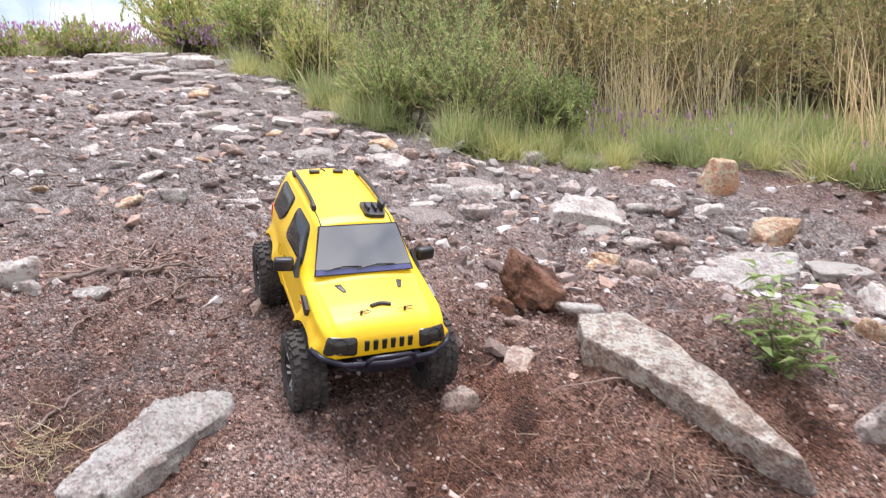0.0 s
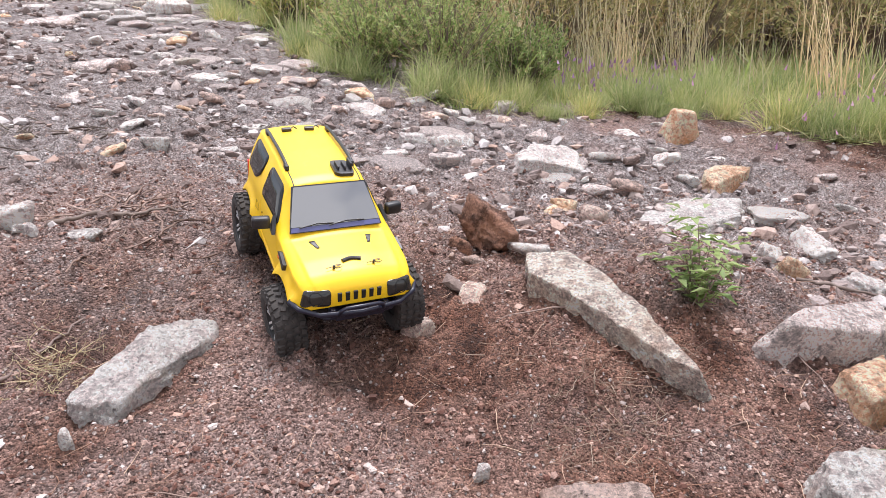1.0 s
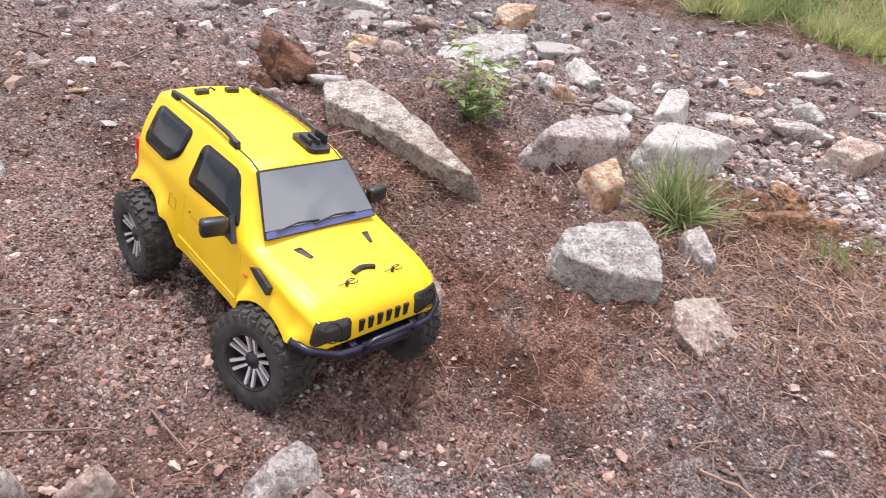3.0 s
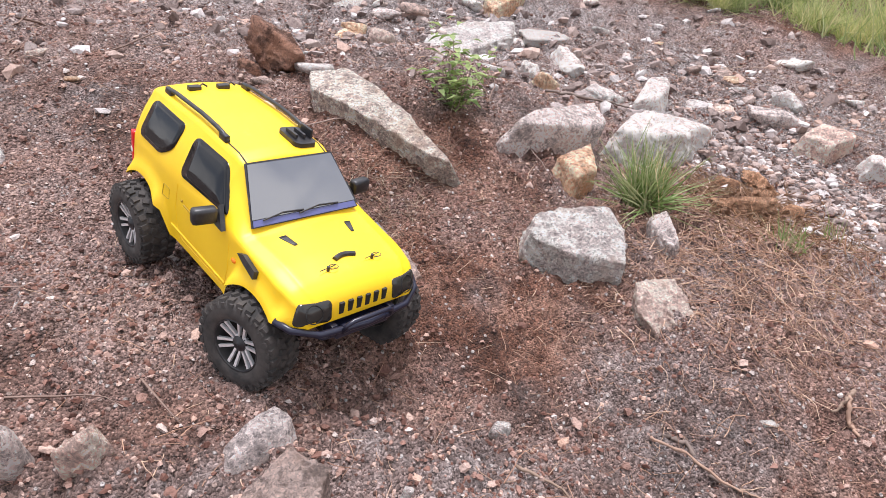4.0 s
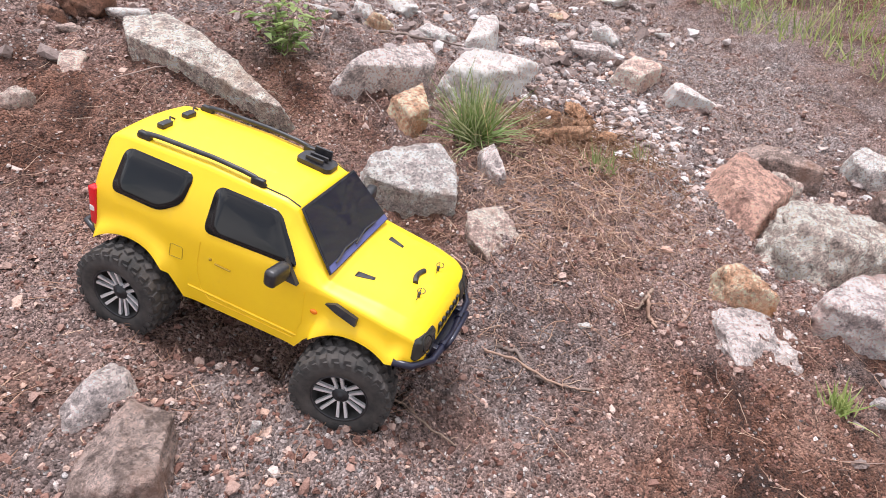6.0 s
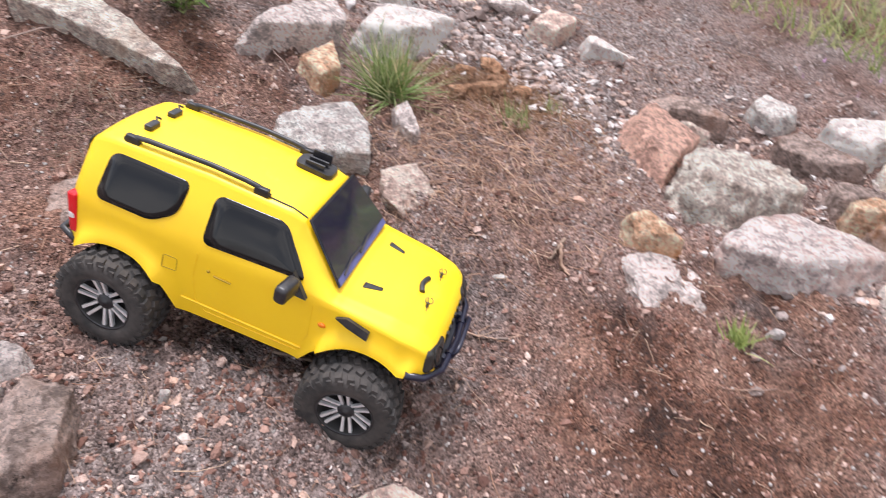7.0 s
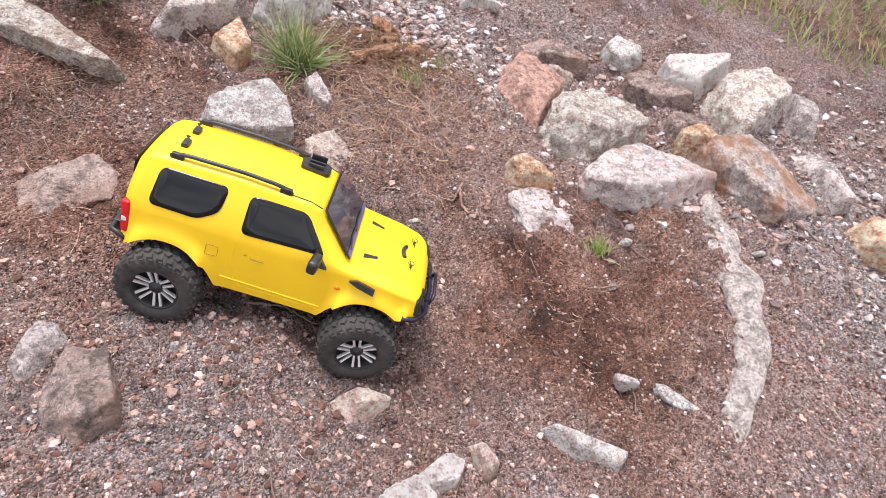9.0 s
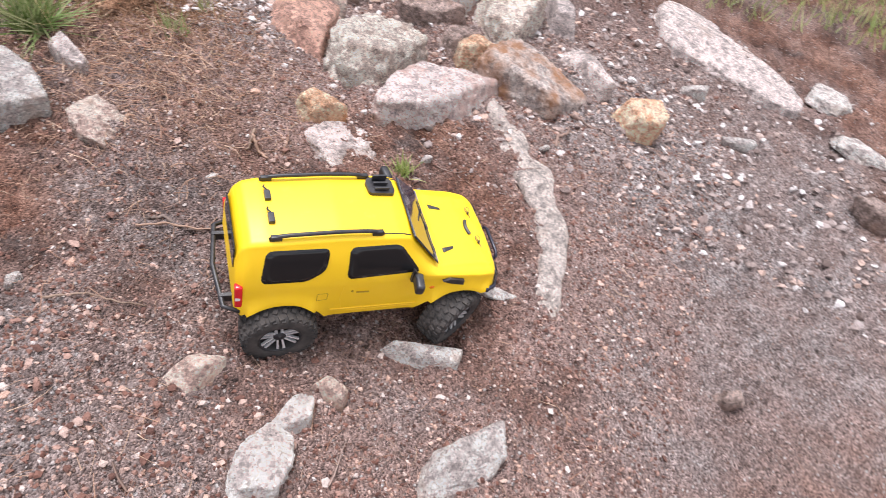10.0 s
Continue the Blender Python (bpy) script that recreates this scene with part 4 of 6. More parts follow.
rng = np.random.RandomState(21)
x, y = rng.uniform(-0.8, 1.7, 135000), rng.uniform(-0.6, 1.5, 135000)
keep = rng.uniform(0.14, 1.2, len(x)) < pale_grit(x, y)
scatter_stones("fine_gravel", 3, x[keep], y[keep], 0.0020 + 0.0068 * rng.rand(keep.sum()) ** 2.6, "fine pale and brown gravel strewn over the soil", 0.5, True)
x, y = rng.uniform(-0.9, 1.8, 9500), rng.uniform(-0.6, 1.7, 9500)
keep = rng.uniform(0.2, 1.25, 9500) < pale_grit(x, y)
x, y = x[keep], y[keep]
scatter_stones("gravel", 4, x, y, 0.005 + 0.012 * rng.rand(len(x)) ** 2.5, "coarse mixed gravel on the soil")
x, y = rng.uniform(-0.7, 1.4, 42000), rng.uniform(-0.5, 1.2, 42000)
keep = value_noise(x * 9 + 4, y * 9) + 0.5 * value_noise(x * 30, y * 30 + 8) > rng.uniform(-0.4, 0.4, 42000)
x, y = x[keep], y[keep]
scatter_stones("soil_crumbs", 8, x, y, 0.0025 + 0.008 * rng.rand(len(x)) ** 2.5, "crumbly reddish-brown soil clods", 0.4, True, CRUMB)
# the stony strip along the grass edge and up the track
x, y = rng.uniform(-3.2, 1.7, 36000), rng.uniform(0.9, 5.2, 36000)
keep = ~inside(x, y, MEADOW) & (rng.rand(36000) < 0.22 + 0.78 * np.exp(-((y - (1.7 - 0.55 * x)) / 0.5) ** 2))
x, y = x[keep], y[keep]
scatter_stones("field_stones", 5, x[280:], y[280:], 0.008 + 0.042 * rng.rand(len(x) - 280) ** 3, "small whitish stones strewn along the track", -0.05, mat=RUBBLE)
shapes = []
for k in range(10):
    kind = ("white", "pale", "grey", "pink", "white", "pale", "greybrown", "white", "grey", "orange")[k]
    v, f = rock_shape(700 + k, (0.030, 0.022, 0.016), 3, 7)
    shapes.append((mesh_of("loose_stone", v, f, STONE[kind]), "weathered %s stone lying loose on the track" % {"white": "whitish quartz", "pale": "pale granite", "grey": "grey granite", "pink": "pinkish granite", "greybrown": "grey-brown", "orange": "rusty orange"}[kind]))
for k in range(280):
    me, label = shapes[k % 10]
    size = 0.03 + 0.075 * rng.rand() ** 2.2
    ob = new("loose_stone", me)
    ob.matrix_world = Matrix.Translation((x[k], y[k], floor_z(x[k], y[k]) + size * 0.03)) @ Euler((rng.normal(0.25, 0.15), rng.normal(0, 0.15), rng.uniform(0, 6.28))).to_matrix().to_4x4() @ Matrix.Diagonal((size / 0.06, size / 0.06, size / 0.09, 1))
    tagged(ob, label, "stone", "loose stones along the track")
slabs = []
for k in range(8):
    kind = ("pale", "white", "grey", "pinkgrey", "pale", "granite", "white", "grey")[k]
    v, f = rock_shape(760 + k, (0.5, 0.34, 0.15), 4, 8, 0.5, 0.8)
    slabs.append((mesh_of("bedded_stone", v, f, STONE[kind]), "flat %s slab bedded in the stony track" % {"white": "whitish quartz", "pale": "pale granite", "grey": "grey granite", "pinkgrey": "pinkish-grey", "granite": "speckled granite"}[kind]))
for k in range(120):
    far = rng.rand() ** 0.7
    y = 1.35 + 3.4 * far
    x = 0.75 - 0.62 * (y - 1.3) + rng.uniform(-1.0, 0.35) * (0.8 + 0.5 * far)
    if inside(np.array([x]), np.array([y]), MEADOW)[0]:
        continue
    me, label = slabs[k % 8]
    size = (0.06 + 0.12 * rng.rand() ** 2) * (1 + 0.5 * far)
    dx, dy = (float(ground(x + 0.1, y)) - float(ground(x - 0.1, y))) / 0.2, (float(ground(x, y + 0.1)) - float(ground(x, y - 0.1))) / 0.2
    slope = Vector((0, 0, 1)).rotation_difference(Vector((-dx, -dy, 1)).normalized()).to_matrix().to_4x4()
    ob = new("bedded_stone", me)
    ob.matrix_world = Matrix.Translation((x, y, floor_z(x, y) + 0.004)) @ slope @ Matrix.Rotation(rng.uniform(-0.7, 0.7), 4, "Z") @ Matrix.Scale(size, 4)
    tagged(ob, label, "stone", "bedded stones of the track")
x, y = 1.09 + rng.normal(0, 0.10, 5200), 0.66 + rng.normal(0, 0.20, 5200)
x = x - 0.35 * (y - 0.66) * (y < 0.66)
scatter_stones("rubble", 6, x, y, 0.003 + 0.026 * rng.rand(5200) ** 4.5, "pale ashy stone rubble above the rock pile", 0.0, mat=RUBBLE)


x, y = 1.36 + rng.normal(0, 0.20, 1500), 0.10 + rng.normal(0, 0.24, 1500)
scatter_stones("pile_rubble", 16, x, y, 0.004 + 0.024 * rng.rand(1500) ** 3, "small grey stones caught among the boulders", 0.0, mat=RUBBLE)
x, y = rng.uniform(1.1, 2.0, 3600), rng.uniform(-1.0, -0.05, 3600)
keep = rng.uniform(0, 0.9, 3600) < ash(x, y) + 0.25
scatter_stones("slope_gravel", 17, x[keep], y[keep], 0.004 + 0.022 * rng.rand(keep.sum()) ** 3, "pale gravel washed down the slope", 0.0, mat=RUBBLE)
x, y = 0.17 + rng.normal(0, 0.16, 450), 0.03 + rng.normal(0, 0.12, 450)
scatter_stones("tan_pebbles", 18, x, y, 0.004 + 0.011 * rng.rand(450) ** 2.5, "tan and pink pebbles on pale grit", 0.1)


# ---- roots, twigs and dead grass on the soil ----
def lying(seed, n, box, length, radius, mat, name, label, category, wander=0.17, rise=0.06, at=None):
    rng = np.random.RandomState(seed)
    if at is None:
        x, y = rng.uniform(box[0], box[1], n), rng.uniform(box[2], box[3], n)
    else:
        x, y = at[0] + rng.normal(0, at[2], n), at[1] + rng.normal(0, at[3], n)
    yaw = rng.uniform(0, 6.28, n)
    d = np.stack([np.cos(yaw), np.sin(yaw), rng.normal(0.02, rise, n)], 1)
    d[:, 2] += d[:, 1] * 0.26
    l = length[0] + (length[1] - length[0]) * rng.rand(n) ** 2
    root = np.stack([x, y, ground(x, y) + relief(x, y) + 0.0015], 1)
    v, f = tubes(rng, root, d / np.linalg.norm(d, axis=1)[:, None], l, radius * rng.uniform(0.5, 1.3, n), wander)
    # twigs sag on to the soil
    g = ground(v[:, 0], v[:, 1]) + relief(v[:, 0], v[:, 1])
    v[:, 2] = np.clip(v[:, 2], g - 0.001, g + 0.022)
    return tagged(new(name, mesh_of(name, v, f, mat)), label, category, kind="stuff")


lying(31, 7500, (-0.7, 1.5, -0.5, 1.4), (0.008, 0.055), 0.0006, ROOT, "rootlets", "fine dry rootlets and straw scattered on soil", "roots")
lying(32, 90, (-0.8, 1.4, -0.5, 1.6), (0.04, 0.16), 0.0016, BARK, "twigs", "dark dry twigs lying on the soil", "twigs")
lying(33, 4200, None, (0.010, 0.05), 0.0011, MULCH, "root_mulch", "rusty fibrous root mulch on the bank", "mulch", 0.3, 0.5, (0.90, 0.58, 0.085, 0.085))
lying(34, 3300, None, (0.010, 0.06), 0.0007, ROOT, "dry_roots", "pale dry root tangle on the bank", "roots", 0.24, 0.3, (0.75, 0.40, 0.12, 0.11))
lying(35, 420, None, (0.015, 0.06), 0.0007, ROOT, "root_fringe", "fine root fringe hanging under the slab", "roots", 0.35, 0.4, (0.27, 0.66, 0.06, 0.05))
lying(36, 110, None, (0.03, 0.13), 0.0026, BARK, "dead_twigs", "tangle of dead twigs on the track", "twigs", 0.3, 0.3, (-0.47, 1.08, 0.10, 0.06))
lying(37, 60, None, (0.03, 0.15), 0.0036, BARK, "dead_twigs", "tangle of dead twigs on the track", "twigs", 0.3, 0.4, (-0.58, 1.80, 0.10, 0.05))
lying(38, 80, None, (0.03, 0.16), 0.0036, BARK, "dead_twigs", "tangle of dead twigs on the track", "twigs", 0.3, 0.4, (-1.15, 1.72, 0.18, 0.08))
lying(39, 140, None, (0.02, 0.07), 0.0006, STRAW, "dry_wisp", "pale wisp of dead grass on the soil", "grass", 0.4, 0.6, (-0.44, 0.69, 0.022, 0.03))
lying(40, 700, (1.35, 2.0, 0.5, 2.0), (0.03, 0.13), 0.0010, ROOT, "dead_stalks", "matted grey dead stalks on the slope", "twigs", 0.25, 0.25)


def root(name, points, radius, label, mat=ROOT, seed=0):
    """A single crooked root or stick along a line of (x, y, lift)."""
    rng = np.random.RandomState(seed)
    p = np.array([(x, y, floor_z(x, y) + z) for x, y, z in points])
    s = np.linspace(0, len(p) - 1, 6 * len(p))
    c = np.stack([np.interp(s, range(len(p)), p[:, k]) for k in range(3)], 1) + rng.normal(0, radius * 0.35, (len(s), 3))
    verts, faces, m = [], [], 7
    for i, q in enumerate(c):
        d = c[min(i + 1, len(c) - 1)] - c[max(i - 1, 0)]
        d /= np.linalg.norm(d) + 1e-9
        a = np.cross(d, (0.2, 0.1, 1.0))
        a /= np.linalg.norm(a)
        b2 = np.cross(d, a)
        r = radius * (1 - 0.55 * i / len(c)) * rng.uniform(0.8, 1.25)
        verts += [q + r * rng.uniform(0.85, 1.15) * (a * math.cos(6.2832 * k / m) + b2 * math.sin(6.2832 * k / m)) for k in range(m)]
    for i in range(len(c) - 1):
        for k in range(m):
            faces.append((i * m + k, i * m + (k + 1) % m, (i + 1) * m + (k + 1) % m, (i + 1) * m + k))
    faces += [tuple(range(m))[::-1], tuple(range((len(c) - 1) * m, len(c) * m))]
    return tagged(new(name, mesh_of(name, verts, faces, mat)), label, "root")


root("root", [(0.500, 0.228, 0.002), (0.520, 0.211, 0.004), (0.532, 0.176, 0.006), (0.560, 0.146, 0.005), (0.585, 0.135, 0.001)], 0.0030, "brown woody root lying across the soil", BARK, 1)
root("root", [(0.721, 0.195, 0.012), (0.714, 0.178, 0.008), (0.711, 0.160, 0.001)], 0.0032, "stubby tan root end poking from the soil", ROOT, 2)
root("root", [(0.735, 0.200, 0.010), (0.714, 0.190, 0.012), (0.700, 0.192, 0.004)], 0.0028, "stubby tan root end poking from the soil", ROOT, 3)
root("stick", [(1.148, -0.229, 0.004), (1.18, -0.222, 0.012), (1.205, -0.238, 0.010), (1.226, -0.234, 0.004)], 0.0042, "grey curved weathered stick on the gravel", BARK, 4)
root("stick", [(1.262, -0.228, 0.004), (1.275, -0.245, 0.010), (1.278, -0.265, 0.010), (1.295, -0.281, 0.004)], 0.0042, "grey curved weathered stick on the gravel", BARK, 5)
root("root", [(0.300, 0.185, 0.003), (0.335, 0.158, 0.006), (0.353, 0.121, 0.006), (0.375, 0.110, 0.003)], 0.0018, "thin pale root arched over the soil", ROOT, 6)
root("root", [(0.480, 0.225, 0.003), (0.513, 0.195, 0.008), (0.540, 0.160, 0.008), (0.570, 0.138, 0.003)], 0.0020, "thin pale root arched over the soil", ROOT, 7)
root("root", [(-0.60, 0.98, 0.003), (-0.54, 1.03, 0.008), (-0.50, 1.04, 0.008), (-0.44, 1.09, 0.006), (-0.40, 1.10, 0.002)], 0.0045, "dark forked dead root on the track", BARK, 8)
root("root", [(-0.52, 0.62, 0.003), (-0.49, 0.66, 0.008), (-0.47, 0.72, 0.008), (-0.45, 0.79, 0.004)], 0.0036, "grey-brown dead root beside the pale rock", BARK, 9)
for k, (x, y, long, wide, high, yaw) in enumerate(((0.85, 0.553, 0.13, 0.030, 0.020, -4), (0.99, 0.675, 0.13, 0.032, 0.026, 80), (0.93, 0.61, 0.06, 0.03, 0.018, 40), (0.90, 0.66, 0.05, 0.03, 0.02, 120), (0.96, 0.56, 0.05, 0.022, 0.016, 10))):
    rock(x, y, long, wide, high, yaw, "wood", "crumbling orange rotten wood chunk on the bank", 300 + k, 0.4, rough=1.6, name="rotten_wood")
root("stick", [(1.05, 0.66, 0.004), (1.10, 0.64, 0.012), (1.16, 0.645, 0.008)], 0.0040, "dark charred stick on the rubble", BARK, 12)
root("stick", [(0.70, 1.02, 0.01), (0.78, 1.00, 0.014), (0.87, 1.005, 0.008), (0.95, 0.99, 0.004)], 0.0034, "dark dead branch behind the shrub", BARK, 13)


# ---- plants ----
def tuft(name, x, y, n, high, seed, mat, label, lean=0.9, wide=0.0028, foot=0.012, kind=""):
    rng = np.random.RandomState(seed)
    yaw, out = rng.uniform(0, 6.28, n), np.abs(rng.normal(0, lean * 0.5, n))
    d = np.stack([np.cos(yaw) * np.sin(out), np.sin(yaw) * np.sin(out), np.cos(out)], 1)
    root = np.stack([rng.normal(0, foot, n), rng.normal(0, foot, n), np.full(n, -0.004)], 1)
    v, f = strips(rng, root, d, high * rng.uniform(0.45, 1.1, n), wide * rng.uniform(0.6, 1.2, n), rng.uniform(0.1, 0.8, n), 4)
    ob = new(name, mesh_of(name, v, f, mat))
    ob.location = (x, y, floor_z(x, y))
    return tagged(ob, label, "grass", kind=kind)


tuft("grass_tuft", 0.69, 0.60, 380, 0.135, 51, BLADE, "spiky green grass tuft beside the white stone", 2.0, 0.0032)
tuft("grass_tuft", 0.70, 0.60, 50, 0.10, 56, STRAW, "dry straw blades among the grass tuft", 1.2, 0.002)
tuft("grass_tuft", 0.83, 0.435, 60, 0.055, 52, BLADE, "small grass tuft on the root bank", 1.0, 0.0022)
tuft("grass_tuft", 0.97, 0.48, 22, 0.05, 53, GRASS, "thin green grass sprouts on the bank", 0.6, 0.0016)
tuft("weed_sprig", 0.858, -0.018, 70, 0.045, 54, LEAF, "small green weed sprig in the soil", 0.9, 0.0035, 0.008)


def leafy(seed, stems, high, leaf, mat, wide_crown, droop=0.3, leaves=16, ratio=0.42):
    """A small shrub: crooked stems with pairs of pointed, folded leaves."""
    rng = np.random.RandomState(seed)
    sv, sf, lv, lf = [], [], [], []
    for s in range(stems):
        yaw, out = rng.uniform(0, 6.28), wide_crown * rng.uniform(0.15, 1.0)
        p, d = np.array([rng.normal(0, 0.006), rng.normal(0, 0.006), 0]), np.array([math.cos(yaw) * math.sin(out), math.sin(yaw) * math.sin(out), math.cos(out)])
        long = high * rng.uniform(0.55, 1.05)
        for k in range(leaves):
            at = p + d * long * (0.15 + 0.85 * k / leaves)
            d = d + rng.normal(0, 0.07, 3) + np.array([0, 0, 0.03])
            d /= np.linalg.norm(d)
            a = rng.uniform(0, 6.28)
            o = np.array([math.cos(a), math.sin(a), rng.uniform(-droop, 0.6)])
            o /= np.linalg.norm(o)
            w = np.cross(o, (0, 0, 1.0))
            w /= np.linalg.norm(w) + 1e-9
            up = np.cross(w, o)
            l = leaf * rng.uniform(0.5, 1.15)
            b0 = len(lv)
            lv += [at, at + o * l * 0.45 + w * l * ratio * 0.5 + up * l * 0.10, at + o * l * 0.5 - up * l * 0.02, at + o * l * 0.45 - w * l * ratio * 0.5 + up * l * 0.10, at + o * l - up * l * 0.15]
            lf += [(b0, b0 + 1, b0 + 2), (b0, b0 + 2, b0 + 3), (b0 + 1, b0 + 4, b0 + 2), (b0 + 2, b0 + 4, b0 + 3)]
        v, f = tubes(rng, p[None], d[None], np.array([long * 0.7]), np.array([0.0014]), 0.05, 6)
        b0 = len(sv)
        sv += list(v)
        sf += [tuple(i + b0 for i in q) for q in f]
    return sv, sf, lv, lf


def shrub(name, x, y, seed, label, category, stems, high, leaf, mat, wide_crown, leaves=16, ratio=0.42):
    sv, sf, lv, lf = leafy(seed, stems, high, leaf, mat, wide_crown, leaves=leaves, ratio=ratio)
    ob = new(name)
    ob.location = (x, y, floor_z(x, y) - 0.003)
    for piece, v, f, m in (("woody_base", sv, sf, BARK), ("foliage", lv, lf, mat)):
        child = new(piece, mesh_of(piece, v, f, m))
        child.parent = ob
    return tagged(ob, label, category)


shrub("shrub", 0.425, 0.79, 61, "small leafy green shrub growing beside the granite slab", "shrub", 20, 0.165, 0.031, LEAF, 1.05, 10, 0.44)


def gorse(name, x, y, seed, high, wide, label, mat=GORSE, sprigs=300, needle=0.020):
    """A bushy heath shrub: a dome of crooked stems, each set with short spiky leaves."""
    rng = np.random.RandomState(seed)
    yaw, out = rng.uniform(0, 6.28, sprigs), np.sqrt(rng.rand(sprigs)) * 1.25
    reach = np.array([wide, wide, high])
    d = np.stack([np.cos(yaw) * np.sin(out), np.sin(yaw) * np.sin(out), np.cos(out)], 1) * reach
    start = d * (0.25 + 0.72 * rng.rand(sprigs) ** 0.6)[:, None] * (1 + 0.35 * np.sin(yaw * 3 + seed)[:, None] * np.sin(out * 4)[:, None])
    grow = d / (np.linalg.norm(d, axis=1)[:, None] + 1e-9) * 0.55 + rng.normal(0, 0.55, (sprigs, 3)) + np.array([0, 0, 0.75])
    grow /= np.linalg.norm(grow, axis=1)[:, None]
    long = rng.uniform(0.20, 0.55, sprigs) * high
    per = 26
    s = np.tile(np.linspace(0.05, 1, per), sprigs)
    i = np.repeat(np.arange(sprigs), per)
    roots = start[i] + grow[i] * (long[i] * s)[:, None]
    dirs = grow[i] * 0.9 + rng.normal(0, 0.75, (len(i), 3))
    dirs /= np.linalg.norm(dirs, axis=1)[:, None]
    v, f = strips(rng, roots, dirs, needle * rng.uniform(0.6, 1.4, len(i)) * (1.15 - 0.5 * s), needle * 0.34 * rng.uniform(0.6, 1.2, len(i)), np.full(len(i), 0.2), 2)
    ob = new(name)
    ob.location = (x, y, floor_z(x, y) - 0.01)
    crown = new("foliage", mesh_of("foliage", v, f, mat))
    v, f = tubes(rng, np.zeros((sprigs, 3)), (start + grow * long[:, None]) / np.linalg.norm(start + grow * long[:, None], axis=1)[:, None], np.linalg.norm(start + grow * long[:, None], axis=1), np.full(sprigs, 0.0016), 0.04, 4)
    wood = new("woody_base", mesh_of("woody_base", v, f, BARK))
    crown.parent = wood.parent = ob
    return tagged(ob, label, "bush", "heath bushes at the track's edge")


for k, (x, y, high, wide) in enumerate([(-0.20, 2.62, 0.26, 0.20), (0.10, 2.55, 0.34, 0.26), (0.40, 2.55, 0.26, 0.18), (-0.05, 3.0, 0.50, 0.36), (-0.65, 3.35, 0.30, 0.25),
                                        (-1.1, 4.1, 0.40, 0.32), (-1.9, 5.0, 0.5, 0.45), (-2.9, 5.4, 0.24, 0.4), (-4.1, 5.8, 0.26, 0.5), (-5.6, 6.4, 0.3, 0.6)]):
    gorse("gorse_bush", x, y, 200 + k, high, wide, "dense green gorse bush at the track's edge", needle=0.02 + 0.02 * (y > 3.4))
OLIVE = fibre("olive_heath", (0.20, 0.22, 0.08), (0.36, 0.36, 0.15), (0.50, 0.45, 0.22), (0.50, 0.35, 0.20), (0.25, 0.31, 0.10), through=0.45)
kinds = [gorse("heath_bush", x, y, 240 + k, high, wide, "tall olive-brown heath bush behind the grass", OLIVE, 300, 0.038)
         for k, (x, y, high, wide) in enumerate([(0.7, 3.6, 0.75, 0.5), (1.5, 3.7, 0.85, 0.5), (2.3, 3.3, 0.8, 0.5), (2.9, 2.4, 0.7, 0.5)])]
rng = np.random.RandomState(91)
for k in range(46):
    x, y = rng.uniform(-5.5, 5.5), rng.uniform(4.0, 8.5)
    if y < 4.4 - 0.75 * min(x, 0) or x < -0.36 * y:
        continue
    copy_thing(kinds[k % 4], Matrix.Translation((x, y, floor_z(x, y) - 0.02)) @ Matrix.Rotation(k * 1.7, 4, "Z") @ Matrix.Scale(rng.uniform(1.0, 1.5) if x > -0.5 else rng.uniform(0.7, 1.0), 4))
for x, y, grow in ((3.0, 1.4, 0.8), (3.2, 0.4, 0.7), (3.3, -0.5, 0.6), (3.6, 2.0, 1.2), (2.7, 3.9, 1.2), (0.1, 4.0, 1.0)):
    copy_thing(kinds[1], Matrix.Translation((x, y, floor_z(x, y) - 0.02)) @ Matrix.Rotation(x * 3, 4, "Z") @ Matrix.Scale(grow, 4))
# larger unseen bushes added on the right, to darken the windscreen's reflection
for x, y, grow in ((4.6, 2.4, 2.0), (5.0, 1.2, 2.2), (4.8, 0.1, 2.0), (5.2, -1.0, 2.1), (4.4, 3.6, 2.0), (5.6, 0.6, 2.6)):
    copy_thing(kinds[2], Matrix.Translation((x, y, floor_z(x, y) - 0.03)) @ Matrix.Rotation(x * 5, 4, "Z") @ Matrix.Scale(grow, 4))

for k, (x, y, n, high) in enumerate(((0.72, 2.62, 60, 0.50), (0.86, 2.72, 70, 0.55), (1.58, 2.45, 50, 0.5), (1.45, 2.2, 40, 0.40), (-1.15, 4.7, 70, 0.7), (-0.8, 4.3, 60, 0.6), (1.9, 1.95, 40, 0.4), (1.2, 2.9, 60, 0.6), (0.45, 3.0, 50, 0.6))):
    tuft("straw_clump", x, y, n, high, 400 + k, STRAW, "clump of tall dry straw-coloured grass", 0.35, 0.0045, 0.05, "stuff")
TUSSOCK = fibre("tussock_blade", (0.30, 0.38, 0.13), (0.42, 0.49, 0.19), (0.56, 0.58, 0.28), (0.70, 0.64, 0.38), (0.26, 0.36, 0.14), rough=0.6, through=0.4)
rng = np.random.RandomState(15)
edge = [p for p in MEADOW if -2.5 < p[0] < 1.9 and p[1] > 1.0]
clumps = []
for k in range(6):
    clumps.append(tuft("grass_tussock", 0.5 + 0.3 * k, 2.45, 420, 0.11 + 0.015 * k, 500 + k, TUSSOCK, "rounded tussock of fine grass at the track's edge", 1.5, 0.0024, 0.030))
